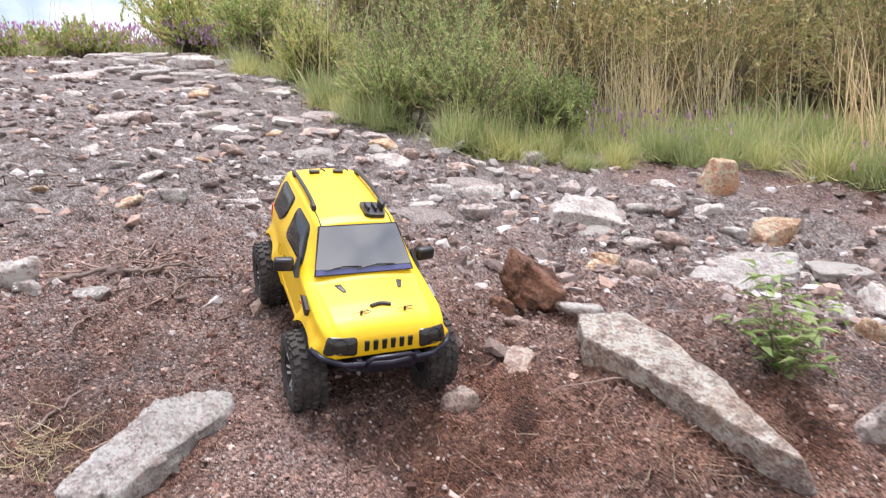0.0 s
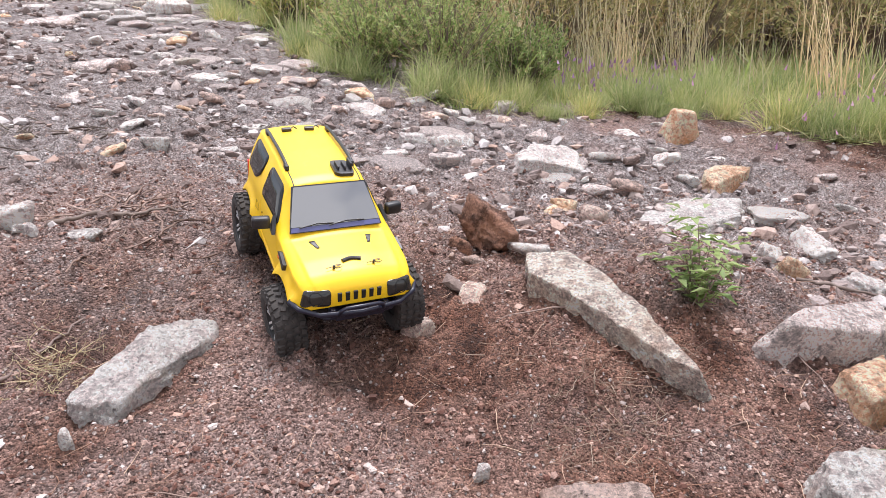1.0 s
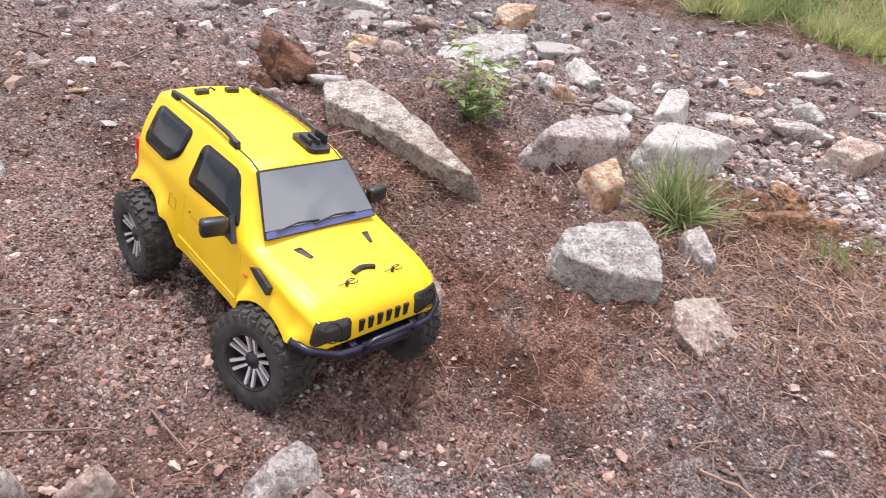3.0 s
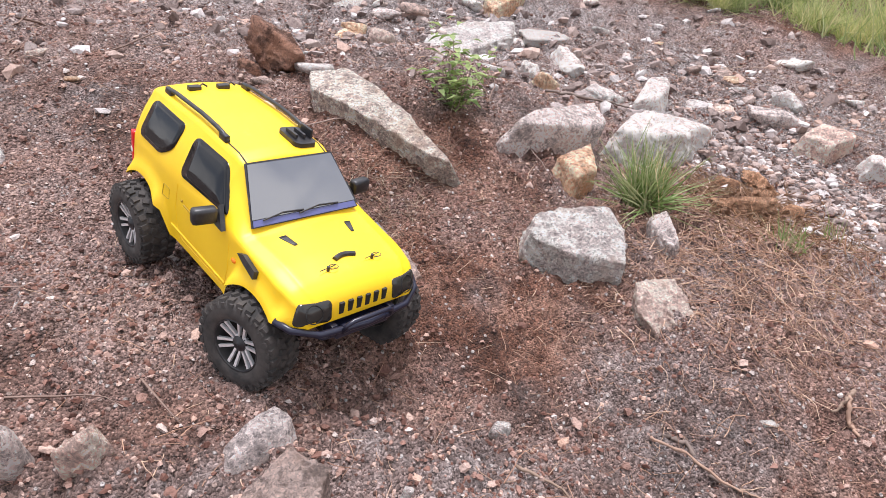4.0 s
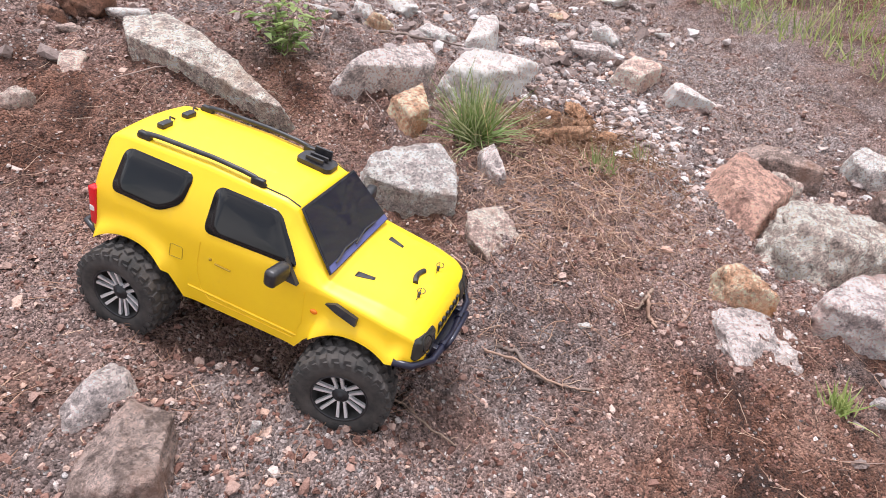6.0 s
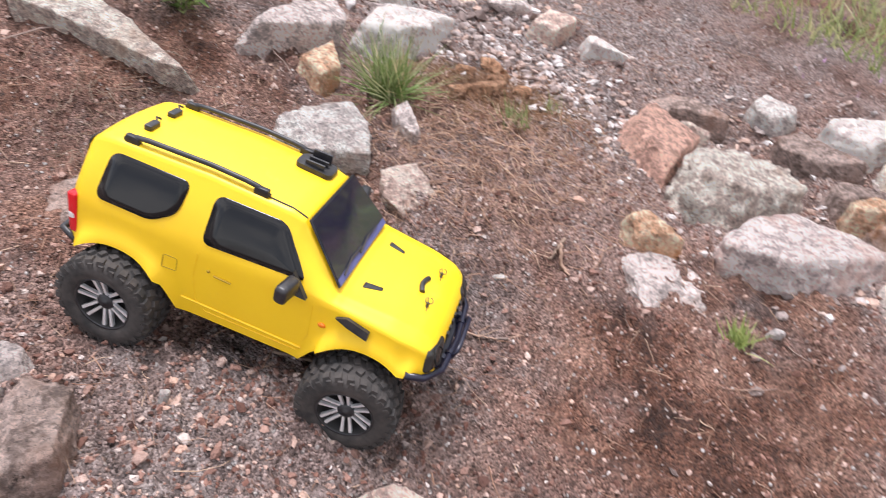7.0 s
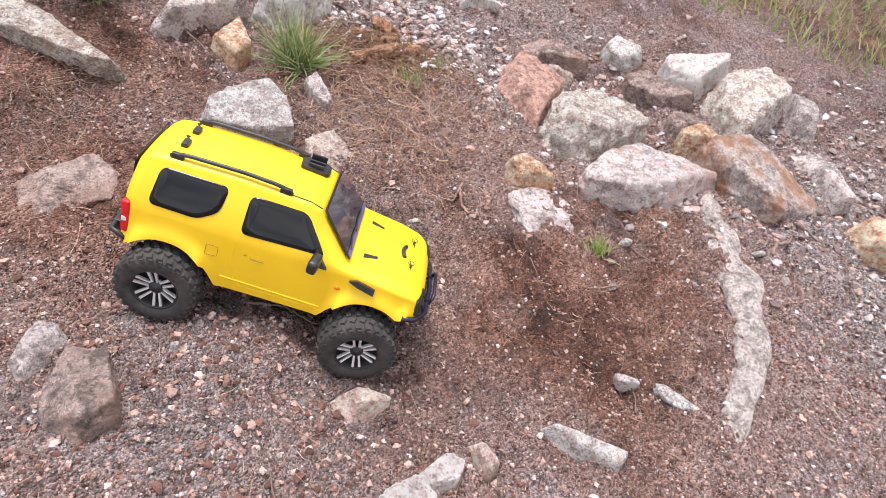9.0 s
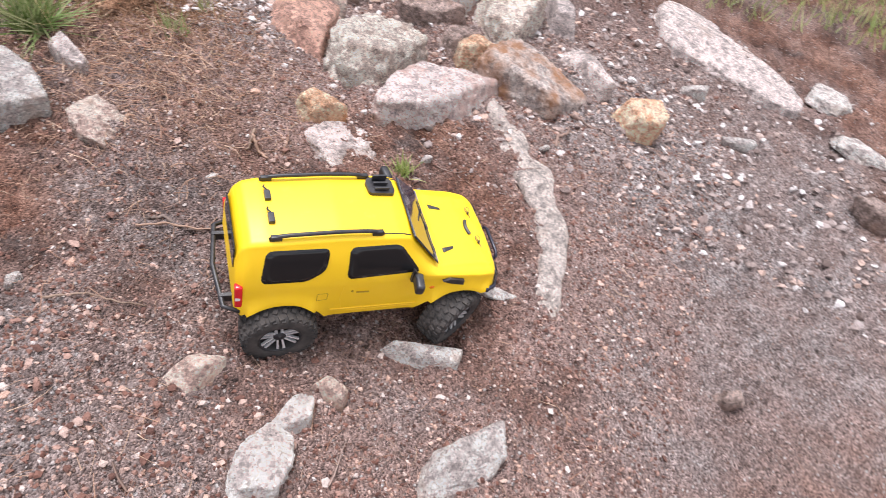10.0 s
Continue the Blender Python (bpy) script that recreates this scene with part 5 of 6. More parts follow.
for k in range(64):
    i = rng.randint(len(edge) - 1)
    s = rng.rand()
    x = edge[i][0] * (1 - s) + edge[i + 1][0] * s + rng.normal(0.04, 0.09)
    y = edge[i][1] * (1 - s) + edge[i + 1][1] * s + rng.normal(0.04, 0.09)
    copy_thing(clumps[k % 6], Matrix.Translation((x, y, floor_z(x, y))) @ Matrix.Rotation(k * 2.1, 4, "Z") @ Matrix.Scale(rng.uniform(0.5, 1.3), 4))
# the meadow: green blades, dry stalks, purple heather
rng = np.random.RandomState(77)


def meadow(n, xr, yr, edge=0.0):
    x, y = rng.uniform(*xr, n), rng.uniform(*yr, n)
    keep = inside(x, y - edge - 0.03 - 0.30 * value_noise(x * 4 + 1, y * 4) - 0.16 * value_noise(x * 13, y * 13 + 2), MEADOW)
    keep &= value_noise(x * 6 + 8, y * 6 + 1) + 0.6 * rng.rand(n) > -0.05
    return x[keep], y[keep]


def sward(name, n, xr, yr, high, wide, mat, label, lean, bend, category="grass", edge=0.0, clump=0.0):
    x, y = meadow(n, xr, yr, edge)
    if clump:
        keep = value_noise(x * 2.6 + 5, y * 2.6 + 60) > clump - 0.5
        x, y = x[keep], y[keep]
    k = len(x)
    d = np.stack([rng.normal(0, lean, k), rng.normal(0, lean, k), np.ones(k)], 1)
    d /= np.linalg.norm(d, axis=1)[:, None]
    root = np.stack([x, y, ground(x, y) + relief(x, y) - 0.004], 1)
    v, f = strips(rng, root, d, rng.uniform(*high, k), wide * rng.uniform(0.6, 1.3, k), rng.uniform(*bend, k), 3)
    return tagged(new(name, mesh_of(name, v, f, mat)), label, category, kind="stuff")


sward("grass", 60000, (-1.4, 2.8), (1.2, 3.9), (0.02, 0.15), 0.0046, GRASS, "green meadow grass beside the track", 0.6, (0.2, 1.1), clump=0.32)
sward("grass", 15000, (-9, 6), (2.4, 9), (0.08, 0.26), 0.012, GRASS, "rank green grass on the slope above", 0.3, (0.1, 0.7))
sward("grass", 9000, (1.8, 3.2), (-1.6, 1.2), (0.02, 0.10), 0.0045, GRASS, "green meadow grass beside the track", 0.35, (0.1, 0.8))
sward("dry_grass", 2600, (-1.6, 2.9), (1.6, 4.2), (0.20, 0.60), 0.0032, STRAW, "tall dry straw-coloured grass stalks", 0.13, (0.02, 0.35), clump=0.45)
sward("dry_grass", 900, (-7, 6), (2.8, 8), (0.4, 0.8), 0.008, STRAW, "tall dry straw-coloured grass stalks", 0.13, (0.02, 0.35), clump=0.5)
for hx, hy, n, far in ((-1.35, 4.75, 420, 0.35), (-0.9, 4.0, 150, 0.2), (-2.6, 5.5, 420, 0.5), (-4.0, 6.2, 380, 0.6), (0.75, 2.42, 60, 0.16), (0.2, 3.1, 80, 0.2), (1.5, 2.0, 50, 0.25), (2.2, 0.2, 60, 0.3)):
    n = n * 2
    x, y = hx + rng.normal(0, far, n), hy + rng.normal(0, far * 0.6, n)
    d = np.stack([rng.normal(0, 0.25, n), rng.normal(0, 0.25, n), np.ones(n)], 1)
    high = 0.10 + 0.03 * hy
    root = np.stack([x, y, ground(x, y) + relief(x, y) + high * rng.uniform(0.3, 1.0, n)], 1)
    v, f = strips(rng, root, d / np.linalg.norm(d, axis=1)[:, None], 0.012 + 0.005 * hy * rng.uniform(0.5, 1, n), np.full(n, 0.004 + 0.0022 * hy), np.full(n, 0.2), 2)
    tagged(new("heather", mesh_of("heather", v, f, PURPLE)), "purple heather flowers among the grass", "heather", kind="stuff")
sward("tussock", 16000, (-1.2, 2.6), (0.3, 3.4), (0.04, 0.14), 0.0034, BLADE, "yellow-green grass tussocks at the track's edge", 0.5, (0.2, 0.9), "grass", -0.12, 0.52)
sward("heather", 600, (-2.5, 2.4), (2.3, 4.6), (0.05, 0.17), 0.006, PURPLE, "purple heather flowers among the grass", 0.3, (0.1, 0.4), "heather", 0.1, 0.74)


# ---- the toy car: x forward, y to its left, z up from hub height ----
TYRE, HALF, TRACK = 0.0500, 0.126, 0.0845
car = tagged(new("toy_car"), "yellow radio-controlled off-road toy car with black trim", "toy car")


def box(sx, sy, sz, bevel=0.0, at=(0, 0, 0), turn=(0, 0, 0), taper=1.0):
    bm = bmesh.new()
    bmesh.ops.create_cube(bm, size=1)
    for v in bm.verts:
        k = taper if v.co.z > 0 else 1
        v.co = Vector((v.co.x * sx * k, v.co.y * sy * k, v.co.z * sz))
    if bevel:
        bmesh.ops.bevel(bm, geom=bm.edges[:], offset=bevel, segments=2, affect="EDGES", profile=0.6)
    bmesh.ops.transform(bm, matrix=pose(*at, *turn), verts=bm.verts)
    return bm


def pipe(points, radius, sides=8, bm=None):
    """A round bar along a line of points."""
    bm = bm or bmesh.new()
    pts, rings = [Vector(p) for p in points], []
    for i, p in enumerate(pts):
        d = (pts[min(i + 1, len(pts) - 1)] - pts[max(i - 1, 0)]).normalized()
        a = d.cross(Vector((0.1, 0.2, 1))).normalized() if abs(d.z) < 0.95 else d.cross(Vector((1, 0, 0))).normalized()
        b = d.cross(a)
        rings.append([bm.verts.new(p + radius * (a * math.cos(6.2832 * k / sides) + b * math.sin(6.2832 * k / sides))) for k in range(sides)])
    for r, s in zip(rings, rings[1:]):
        for k in range(sides):
            bm.faces.new((r[k], r[(k + 1) % sides], s[(k + 1) % sides], s[k]))
    bm.faces.new(rings[0][::-1])
    bm.faces.new(rings[-1])
    bmesh.ops.recalc_face_normals(bm, faces=bm.faces)
    return bm


def plate(outline, thick, depth_dir):
    """A flat panel of an outline, given thickness along depth_dir, with softened edge."""
    bm = bmesh.new()
    d = Vector(depth_dir).normalized() * thick
    a = [bm.verts.new(Vector(p)) for p in outline]
    b = [bm.verts.new(Vector(p) + d) for p in outline]
    n = len(a)
    bm.faces.new(a)
    bm.faces.new(b[::-1])
    for i in range(n):
        bm.faces.new((a[i], b[i], b[(i + 1) % n], a[(i + 1) % n]))
    bmesh.ops.recalc_face_normals(bm, faces=bm.faces)
    return bm


def rounded(points, radius, steps=4):
    """A polygon of (u, v) with rounded corners."""
    out, n = [], len(points)
    for i in range(n):
        p, a, b = Vector(points[i]), Vector(points[i - 1]), Vector(points[(i + 1) % n])
        r = min(radius, (a - p).length * 0.45, (b - p).length * 0.45)
        s, e = p + (a - p).normalized() * r, p + (b - p).normalized() * r
        for k in range(steps + 1):
            t = k / steps
            out.append((s * (1 - t) ** 2 + p * 2 * t * (1 - t) + e * t * t)[:])
    return out


# side lines of the shell: belt, roof and hood heights along x
def lerp_at(x, table):
    return float(np.interp(x, [r[0] for r in table], [r[1] for r in table]))


TOP = [(-0.184, 0.120), (-0.178, 0.143), (-0.168, 0.1515), (-0.150, 0.1545), (-0.06, 0.1580), (0.02, 0.1555), (0.034, 0.1515), (0.082, 0.1010), (0.090, 0.0990),
       (0.14, 0.0960), (0.166, 0.0915), (0.179, 0.0850), (0.187, 0.074), (0.189, 0.063)]
BELT = [(-0.184, 0.090), (0.06, 0.0945), (0.084, 0.0930), (0.14, 0.0870), (0.168, 0.0815), (0.180, 0.075), (0.187, 0.068), (0.189, 0.061)]
ROOFY = [(-0.184, 0.050), (-0.166, 0.0535), (-0.15, 0.055), (0.02, 0.0545), (0.036, 0.0535), (0.084, 0.066), (0.092, 0.066), (0.168, 0.062), (0.182, 0.056), (0.189, 0.050)]
SIDEY = [(-0.184, 0.066), (-0.174, 0.0745), (-0.15, 0.0785), (0.05, 0.0805), (0.15, 0.0795), (0.172, 0.076), (0.183, 0.070), (0.189, 0.062)]


def bottom(x):
    z = float(np.interp(x, [-0.185, -0.176, -0.07, 0.07, 0.17, 0.19], [0.043, 0.034, 0.013, 0.016, 0.055, 0.056]))
    for c, r in ((HALF, 0.0615), (-HALF, 0.0610)):
        dx = x - c
        if abs(dx) < r:
            z = max(z, math.sqrt(r * r - dx * dx) * 0.98)
    return z


def flare(x):
    """How far the wheel-arch flares stand out."""
    return sum(0.0055 * math.exp(-((abs(x - c) - 0.045) / 0.016) ** 2) + 0.0055 * (abs(x - c) < 0.045) for c in (HALF, -HALF))


def section(x):
    zb, belt, top, ry, sy = bottom(x), lerp_at(x, BELT), lerp_at(x, TOP), lerp_at(x, ROOFY), lerp_at(x, SIDEY)
    zb = min(zb, belt - 0.006)
    pts = []
    for k in range(9):
        s = k / 8
        z = zb + (belt - zb) * s
        low = 1 - min(1, (z - 0.010) / 0.05)
        y = sy - 0.003 * max(0, low) ** 2 + flare(x) * math.exp(-((z - zb) / 0.012) ** 2) - 0.0018 * s * s
        pts.append((y, z))
    rise = top - belt
    rr = min(0.013, rise * 0.6)
    ye, ze = ry, top - rr * 0.55
    for k in range(1, 7):
        s = k / 6
        pts.append((pts[8][0] + (ye - pts[8][0]) * s + 0.0025 * math.sin(math.pi * s), belt + (ze - belt) * s))
    for k in range(1, 5):
        a = k / 4 * math.pi / 2
        pts.append((ye - 0.011 * (1 - math.cos(a)) - 0.0, ze + (top - 0.0016 - ze) * math.sin(a)))
    y0, z0 = pts[-1]
    for k in range(1, 6):
        s = k / 5
        pts.append((y0 * (1 - s), z0 + 0.0028 * (1 - (1 - s) ** 2)))
    return pts


stations = sorted(set([round(v, 4) for v in np.linspace(-0.184, 0.189, 76)] + [-0.179, -0.176, -0.171, -0.166, 0.034, 0.082, 0.086, 0.090, 0.184, 0.187]))
bm = bmesh.new()
rings = []
for xs in stations:
    half = section(xs)
    ring = [bm.verts.new((xs, -yy, zz)) for yy, zz in half] + [bm.verts.new((xs, yy, zz)) for yy, zz in half[-2::-1]]
    rings.append(ring)
for r, s in zip(rings, rings[1:]):
    for k in range(len(r) - 1):
        bm.faces.new((r[k], s[k], s[k + 1], r[k + 1]))
bm.faces.new(rings[0])
bm.faces.new(rings[-1][::-1])
bmesh.ops.recalc_face_normals(bm, faces=bm.faces)
shell = part("body_shell", bm, YELLOW, car, "glossy yellow moulded body shell", True)


def side_point(x, s):
    """A place on the upper side of the shell, s from belt (0) to roof edge (1)."""
    h = section(x)
    a = h[8:15]
    k = min(int(s * 6), 5)
    t = s * 6 - k
    return a[k][0] * (1 - t) + a[k + 1][0] * t, a[k][1] * (1 - t) + a[k + 1][1] * t


def side_window(name, outline, side, lift=0.0011):
    """A tinted pane that follows the shell's side; outline of (x, z)."""
    bm = bmesh.new()
    us = np.array(rounded(outline, 0.009, 5))
    c = us.mean(0)
    rings = []
    for shrink, up in ((1.0, -0.0010), (1.0, lift), (0.75, lift), (0.5, lift), (0.25, lift)):
        ring = []
        for u in us:
            x, z = c + (u - c) * shrink
            h = section(float(x))[8:16]
            ring.append(bm.verts.new((x, side * (float(np.interp(z, [p[1] for p in h], [p[0] for p in h])) + up), z)))
        rings.append(ring)
    n = len(us)
    for r, q in zip(rings, rings[1:]):
        for k in range(n):
            bm.faces.new((r[k], r[(k + 1) % n], q[(k + 1) % n], q[k]))
    bm.faces.new(rings[-1])
    bmesh.ops.recalc_face_normals(bm, faces=bm.faces)
    return part(name, bm, GLASS, car, "dark tinted side window", True)


for side in (-1, 1):
    side_window("side_window", [(-0.0475, 0.0995), (0.0520, 0.1040), (0.0480, 0.1100), (0.0205, 0.1435), (-0.0470, 0.1435)], side)
    side_window("rear_side_window", [(-0.1560, 0.1000), (-0.0990, 0.1000), (-0.0760, 0.1150), (-0.0720, 0.1440), (-0.1500, 0.1430)], side)


def across(x, y, lift):
    """A place on top of the shell."""
    h = section(x)[14:]
    ys, zs = [p[0] for p in h][::-1], [p[1] for p in h][::-1]
    return Vector((x, y, float(np.interp(abs(y), ys, zs)) + lift))


def top_panel(name, outline, mat, label, lift, base=-0.001, nrm=(0, 0, 1), radius=0.006, rings_at=(1.0, 0.6, 0.2)):
    """A pane or trim that follows the shell's top between outline points (x, y)."""
    bm = bmesh.new()
    us = np.array(rounded(outline, radius))
    c, n, nv = us.mean(0), len(us), Vector(nrm).normalized()
    rings = []
    for shrink, up in [(1.0, base)] + [(s, lift) for s in rings_at]:
        rings.append([bm.verts.new(across(*(c + (u - c) * shrink), 0) + nv * up) for u in us])
    for r, q in zip(rings, rings[1:]):
        for k in range(n):
            bm.faces.new((r[k], r[(k + 1) % n], q[(k + 1) % n], q[k]))
    bm.faces.new(rings[-1])
    bmesh.ops.recalc_face_normals(bm, faces=bm.faces)
    return part(name, bm, mat, car, label, True)


# the windscreen lies flat between hood and roof
WN = Vector((0.052, 0, 0.048)).normalized()


def screen(outline, mat, name, label, lift, radius=0.006):
    """A flat panel on the windscreen's plane; outline of (y, s), s from hood 0 to roof 1."""
    a, b = Vector((0.0825, 0, 0.1020)), Vector((0.0345, 0, 0.1530))
    pts = [a.lerp(b, s) + Vector((0, y, 0)) + WN * 0.0006 for y, s in rounded(outline, radius)]
    return part(name, plate(pts, lift, WN), mat, car, label)


screen([(-0.0655, 0.015), (0.0655, 0.015), (0.0525, 0.955), (-0.0525, 0.955)], BLACK, "windscreen_frame", "black windscreen surround", 0.0010, 0.008)
screen([(-0.0630, 0.13), (0.0630, 0.13), (0.0505, 0.925), (-0.0505, 0.925)], SCREEN, "windscreen", "glossy dark tinted windscreen reflecting the sky", 0.0022, 0.005)
screen([(-0.0635, 0.03), (0.0635, 0.03), (0.062, 0.12), (-0.062, 0.12)], NAVY, "cowl", "dark blue cowl below the windscreen", 0.0020, 0.003)
for y0, y1 in ((-0.010, 0.040), (-0.052, -0.004)):
    a, b = Vector((0.0825, 0, 0.1020)), Vector((0.0345, 0, 0.1530))
    part("wiper", pipe([a.lerp(b, 0.10) + Vector((0, y0, 0)) + WN * 0.004, a.lerp(b, 0.16) + Vector((0, (y0 + y1) / 2, 0)) + WN * 0.004, a.lerp(b, 0.14) + Vector((0, y1, 0)) + WN * 0.004], 0.0009, 6), BLACK, car)
bm = plate([(-0.1838, y, z) for y, z in rounded([(-0.048, 0.098), (0.048, 0.098), (0.044, 0.136), (-0.044, 0.136)], 0.006)], 0.0016, (-1, 0, 0.1))
part("rear_window", bm, GLASS, car, "dark tinted rear window")

# roof: rails, cable clips and the mount
for side in (-1, 1):
    pts = []
    for k in range(13):
        x = -0.146 + 0.142 * k / 12
        lift = 0.0058 * min(1, k / 1.2, (12 - k) / 1.2)
        pts.append(across(x, side * 0.0475, 0.0008 + lift))
    bm = pipe(pts, 0.0026, 8)
    for x in (-0.138, -0.012):
        p = across(x, side * 0.0475, 0.0)
        extra = box(0.014, 0.0055, 0.008, 0.0012, (p.x, p.y, p.z + 0.0025))
        me = bpy.data.meshes.new("x")
        extra.to_mesh(me)
        extra.free()
        bm.from_mesh(me)
        bpy.data.meshes.remove(me)
    part("roof_rail", bm, BLACK, car, "black roof rail", True)
    part("roof_groove", pipe([across(x, side * 0.0475, 0.0001) for x in np.linspace(-0.006, 0.034, 6)], 0.0008, 6), BLACK, car)
    p = across(-0.140, side * 0.018, 0.002)
    bm = box(0.008, 0.015, 0.006, 0.0015, (p.x, p.y, p.z))
    pipe([(p.x + 0.001, p.y + 0.006, p.z + 0.002), (p.x - 0.004, p.y + 0.012, p.z + 0.003), (p.x - 0.002, p.y + 0.017, p.z)], 0.0011, 6, bm)
    part("body_clip", bm, BLACK, car, "small black body clip")
mount = part("roof_mount", plate([across(x, y, -0.001) for x, y in rounded([(-0.010, 0.014), (0.023, 0.013), (0.027, 0.020), (0.026, 0.041), (-0.006, 0.044), (-0.012, 0.036)], 0.005)], 0.006, (0, 0, 1)), BLACK, car, "black plastic mount on the roof")
for y, h in ((0.0200, 0.0050), (0.0300, 0.0050), (0.0385, 0.010)):
    part("rib", box(0.020, 0.0028, h, 0.0006, (0.008, y, across(0.008, y, 0.0045).z + h / 2)), BLACK, mount)

# hood: vents, scoop and pins
for side in (-1, 1):
    top_panel("hood_vent", [(0.098, side * 0.036), (0.098, side * 0.044), (0.116, side * 0.037), (0.116, side * 0.033)], BLACK, "grey-black hood vent", 0.0008, radius=0.001)
    p = across(0.160, side * 0.027, 0.0)
    pin = part("hood_pin", pipe([p, p + Vector((0, 0, 0.005))], 0.0016, 8), BLACK, car, "thin black hood pin with wire clip")
    loop = [p + Vector((0.0042 * math.sin(a) * 0.9, 0.006 + 0.0052 * math.cos(a), 0.0032)) for a in np.linspace(0, 5.8, 12)]
    part("clip", pipe([p + Vector((0.001, -0.010, 0.003))] + loop[::-1], 0.0005, 5), BLACK, pin)
scoop = [across(0.150 - 0.003 * math.sin(math.pi * k / 10), -0.0125 + 0.0025 * k, 0.0008) for k in range(11)]
part("hood_scoop", pipe(scoop, 0.0029, 8), BLACK, car, "black-edged hood scoop")

def nose(side, y, z, up):
    """A place on the rounded front of the shell, up metres proud of it."""
    for x in np.linspace(0.189, 0.140, 99):
        h = section(float(x))
        if h[-1][1] < z:
            continue
        wide = float(np.interp(z, [p[1] for p in h[:20]], [p[0] for p in h[:20]])) if h[0][1] < z else h[0][0]
        if wide >= y:
            break
    out = Vector((0.92, 0.38 * (y - 0.036) / 0.04, 0.1)).normalized()
    return Vector((float(x) + out.x * up, side * (y + out.y * up), z))


# sides: fender vents, indicators, handles, fuel flap, seams, mirrors, lamps
for side in (-1, 1):
    def on_side(x, z, up):
        h = section(x)[:9]
        return Vector((x, side * (float(np.interp(z, [p[1] for p in h], [p[0] for p in h])) + up), z))

    vent = [on_side(0.090, 0.084, 0.0), on_side(0.100, 0.088, 0.0), on_side(0.123, 0.0825, 0.0), on_side(0.123, 0.0745, 0.0), on_side(0.102, 0.0790, 0.0)]
    part("fender_vent", plate(vent, 0.005, (0, side, 0.25)), BLACK, car, "black fender vent")
    bm = bmesh.new()
    bmesh.ops.create_uvsphere(bm, u_segments=12, v_segments=8, radius=1)
    p = on_side(0.079, 0.068, 0.0005)
    for v in bm.verts:
        v.co = Vector((p.x + v.co.x * 0.0040, p.y + v.co.y * 0.0016, p.z + v.co.z * 0.0027))
    part("indicator", bm, AMBER, car, "amber side indicator", True)
    part("door_handle", pipe([on_side(-0.030, 0.0715, 0.0012), on_side(-0.013, 0.0710, 0.0012)], 0.0010, 6), SEAM, car)
    bm = bmesh.new()
    bmesh.ops.create_uvsphere(bm, u_segments=8, v_segments=6, radius=0.0017)
    bmesh.ops.translate(bm, vec=on_side(-0.036, 0.0735, 0.0004), verts=bm.verts)
    part("door_lock", bm, SEAM, car)
    part("door_seam", pipe([on_side(x, z, 0.0001) for x, z in ((-0.049, 0.088), (-0.051, 0.06), (-0.046, 0.035), (-0.035, 0.024), (0.062, 0.026), (0.068, 0.05), (0.066, 0.085))], 0.0005, 5), YELLOW, car)
    ring = rounded([(-0.082, 0.058), (-0.068, 0.058), (-0.068, 0.072), (-0.082, 0.072)], 0.002)
    part("fuel_flap", pipe([on_side(x, z, 0.0001) for x, z in ring + ring[:1]], 0.0004, 5), SEAM, car)
    part("sill_line", pipe([on_side(x, 0.031 + 0.000 * x, 0.0002) for x in np.linspace(-0.06, 0.065, 9)], 0.0012, 6), YELLOW, car)
    mirror = part("mirror", box(0.012, 0.025, 0.017, 0.004, (0.045, side * 0.0960, 0.1050), (0, 0, side * 8)), BLACK, car, "black door mirror", True)
    part("mirror_stalk", plate([(0.040, side * 0.079, 0.092), (0.060, side * 0.0800, 0.092), (0.042, side * 0.0740, 0.112)], 0.005, (0, side, 0)), BLACK, mirror)
    bm = bmesh.new()
    outline = np.array(rounded([(0.0385, 0.0575), (0.0375, 0.0780), (0.0705, 0.0790), (0.0760, 0.0580)], 0.004))
    mid = outline.mean(0)
    loops = []
    for shrink, up in ((1.0, -0.003), (1.0, 0.0012), (0.93, 0.0020), (0.6, 0.0020), (0.25, 0.0020)):
        loops.append([bm.verts.new(nose(side, *(mid + (u - mid) * shrink), up)) for u in outline])
    for r, q in zip(loops, loops[1:]):
        for k in range(len(r)):
            bm.faces.new((r[k], r[(k + 1) % len(r)], q[(k + 1) % len(r)], q[k]))
    bm.faces.new(loops[-1])
    bmesh.ops.recalc_face_normals(bm, faces=bm.faces)
    lamp = part("headlight", bm, LAMP, car, "smoked dark headlight", True)
    ring = [nose(side, 0.0570 + 0.0085 * math.cos(a), 0.0695 + 0.0085 * math.sin(a), 0.0022) for a in np.linspace(0, 6.2832, 22)]
    part("reflector", pipe(ring, 0.0006, 5), INNER, lamp)
    tail = part("tail_light", box(0.010, 0.010, 0.043, 0.002, (-0.1790, side * 0.0690, 0.0700), (0, -3, side * 8)), RED, car, "red tail light with white reversing lens", True)
    part("reverse_lens", box(0.0088, 0.0104, 0.007, 0.0015, (-0.1792, side * 0.0691, 0.0670)), WHITE, tail)

for k in range(6):
    y = -0.0265 + 0.0106 * k
    part("grille_slot", box(0.004, 0.0056, 0.013, 0.0008, (0.1876, y, 0.0675)), INNER, car)

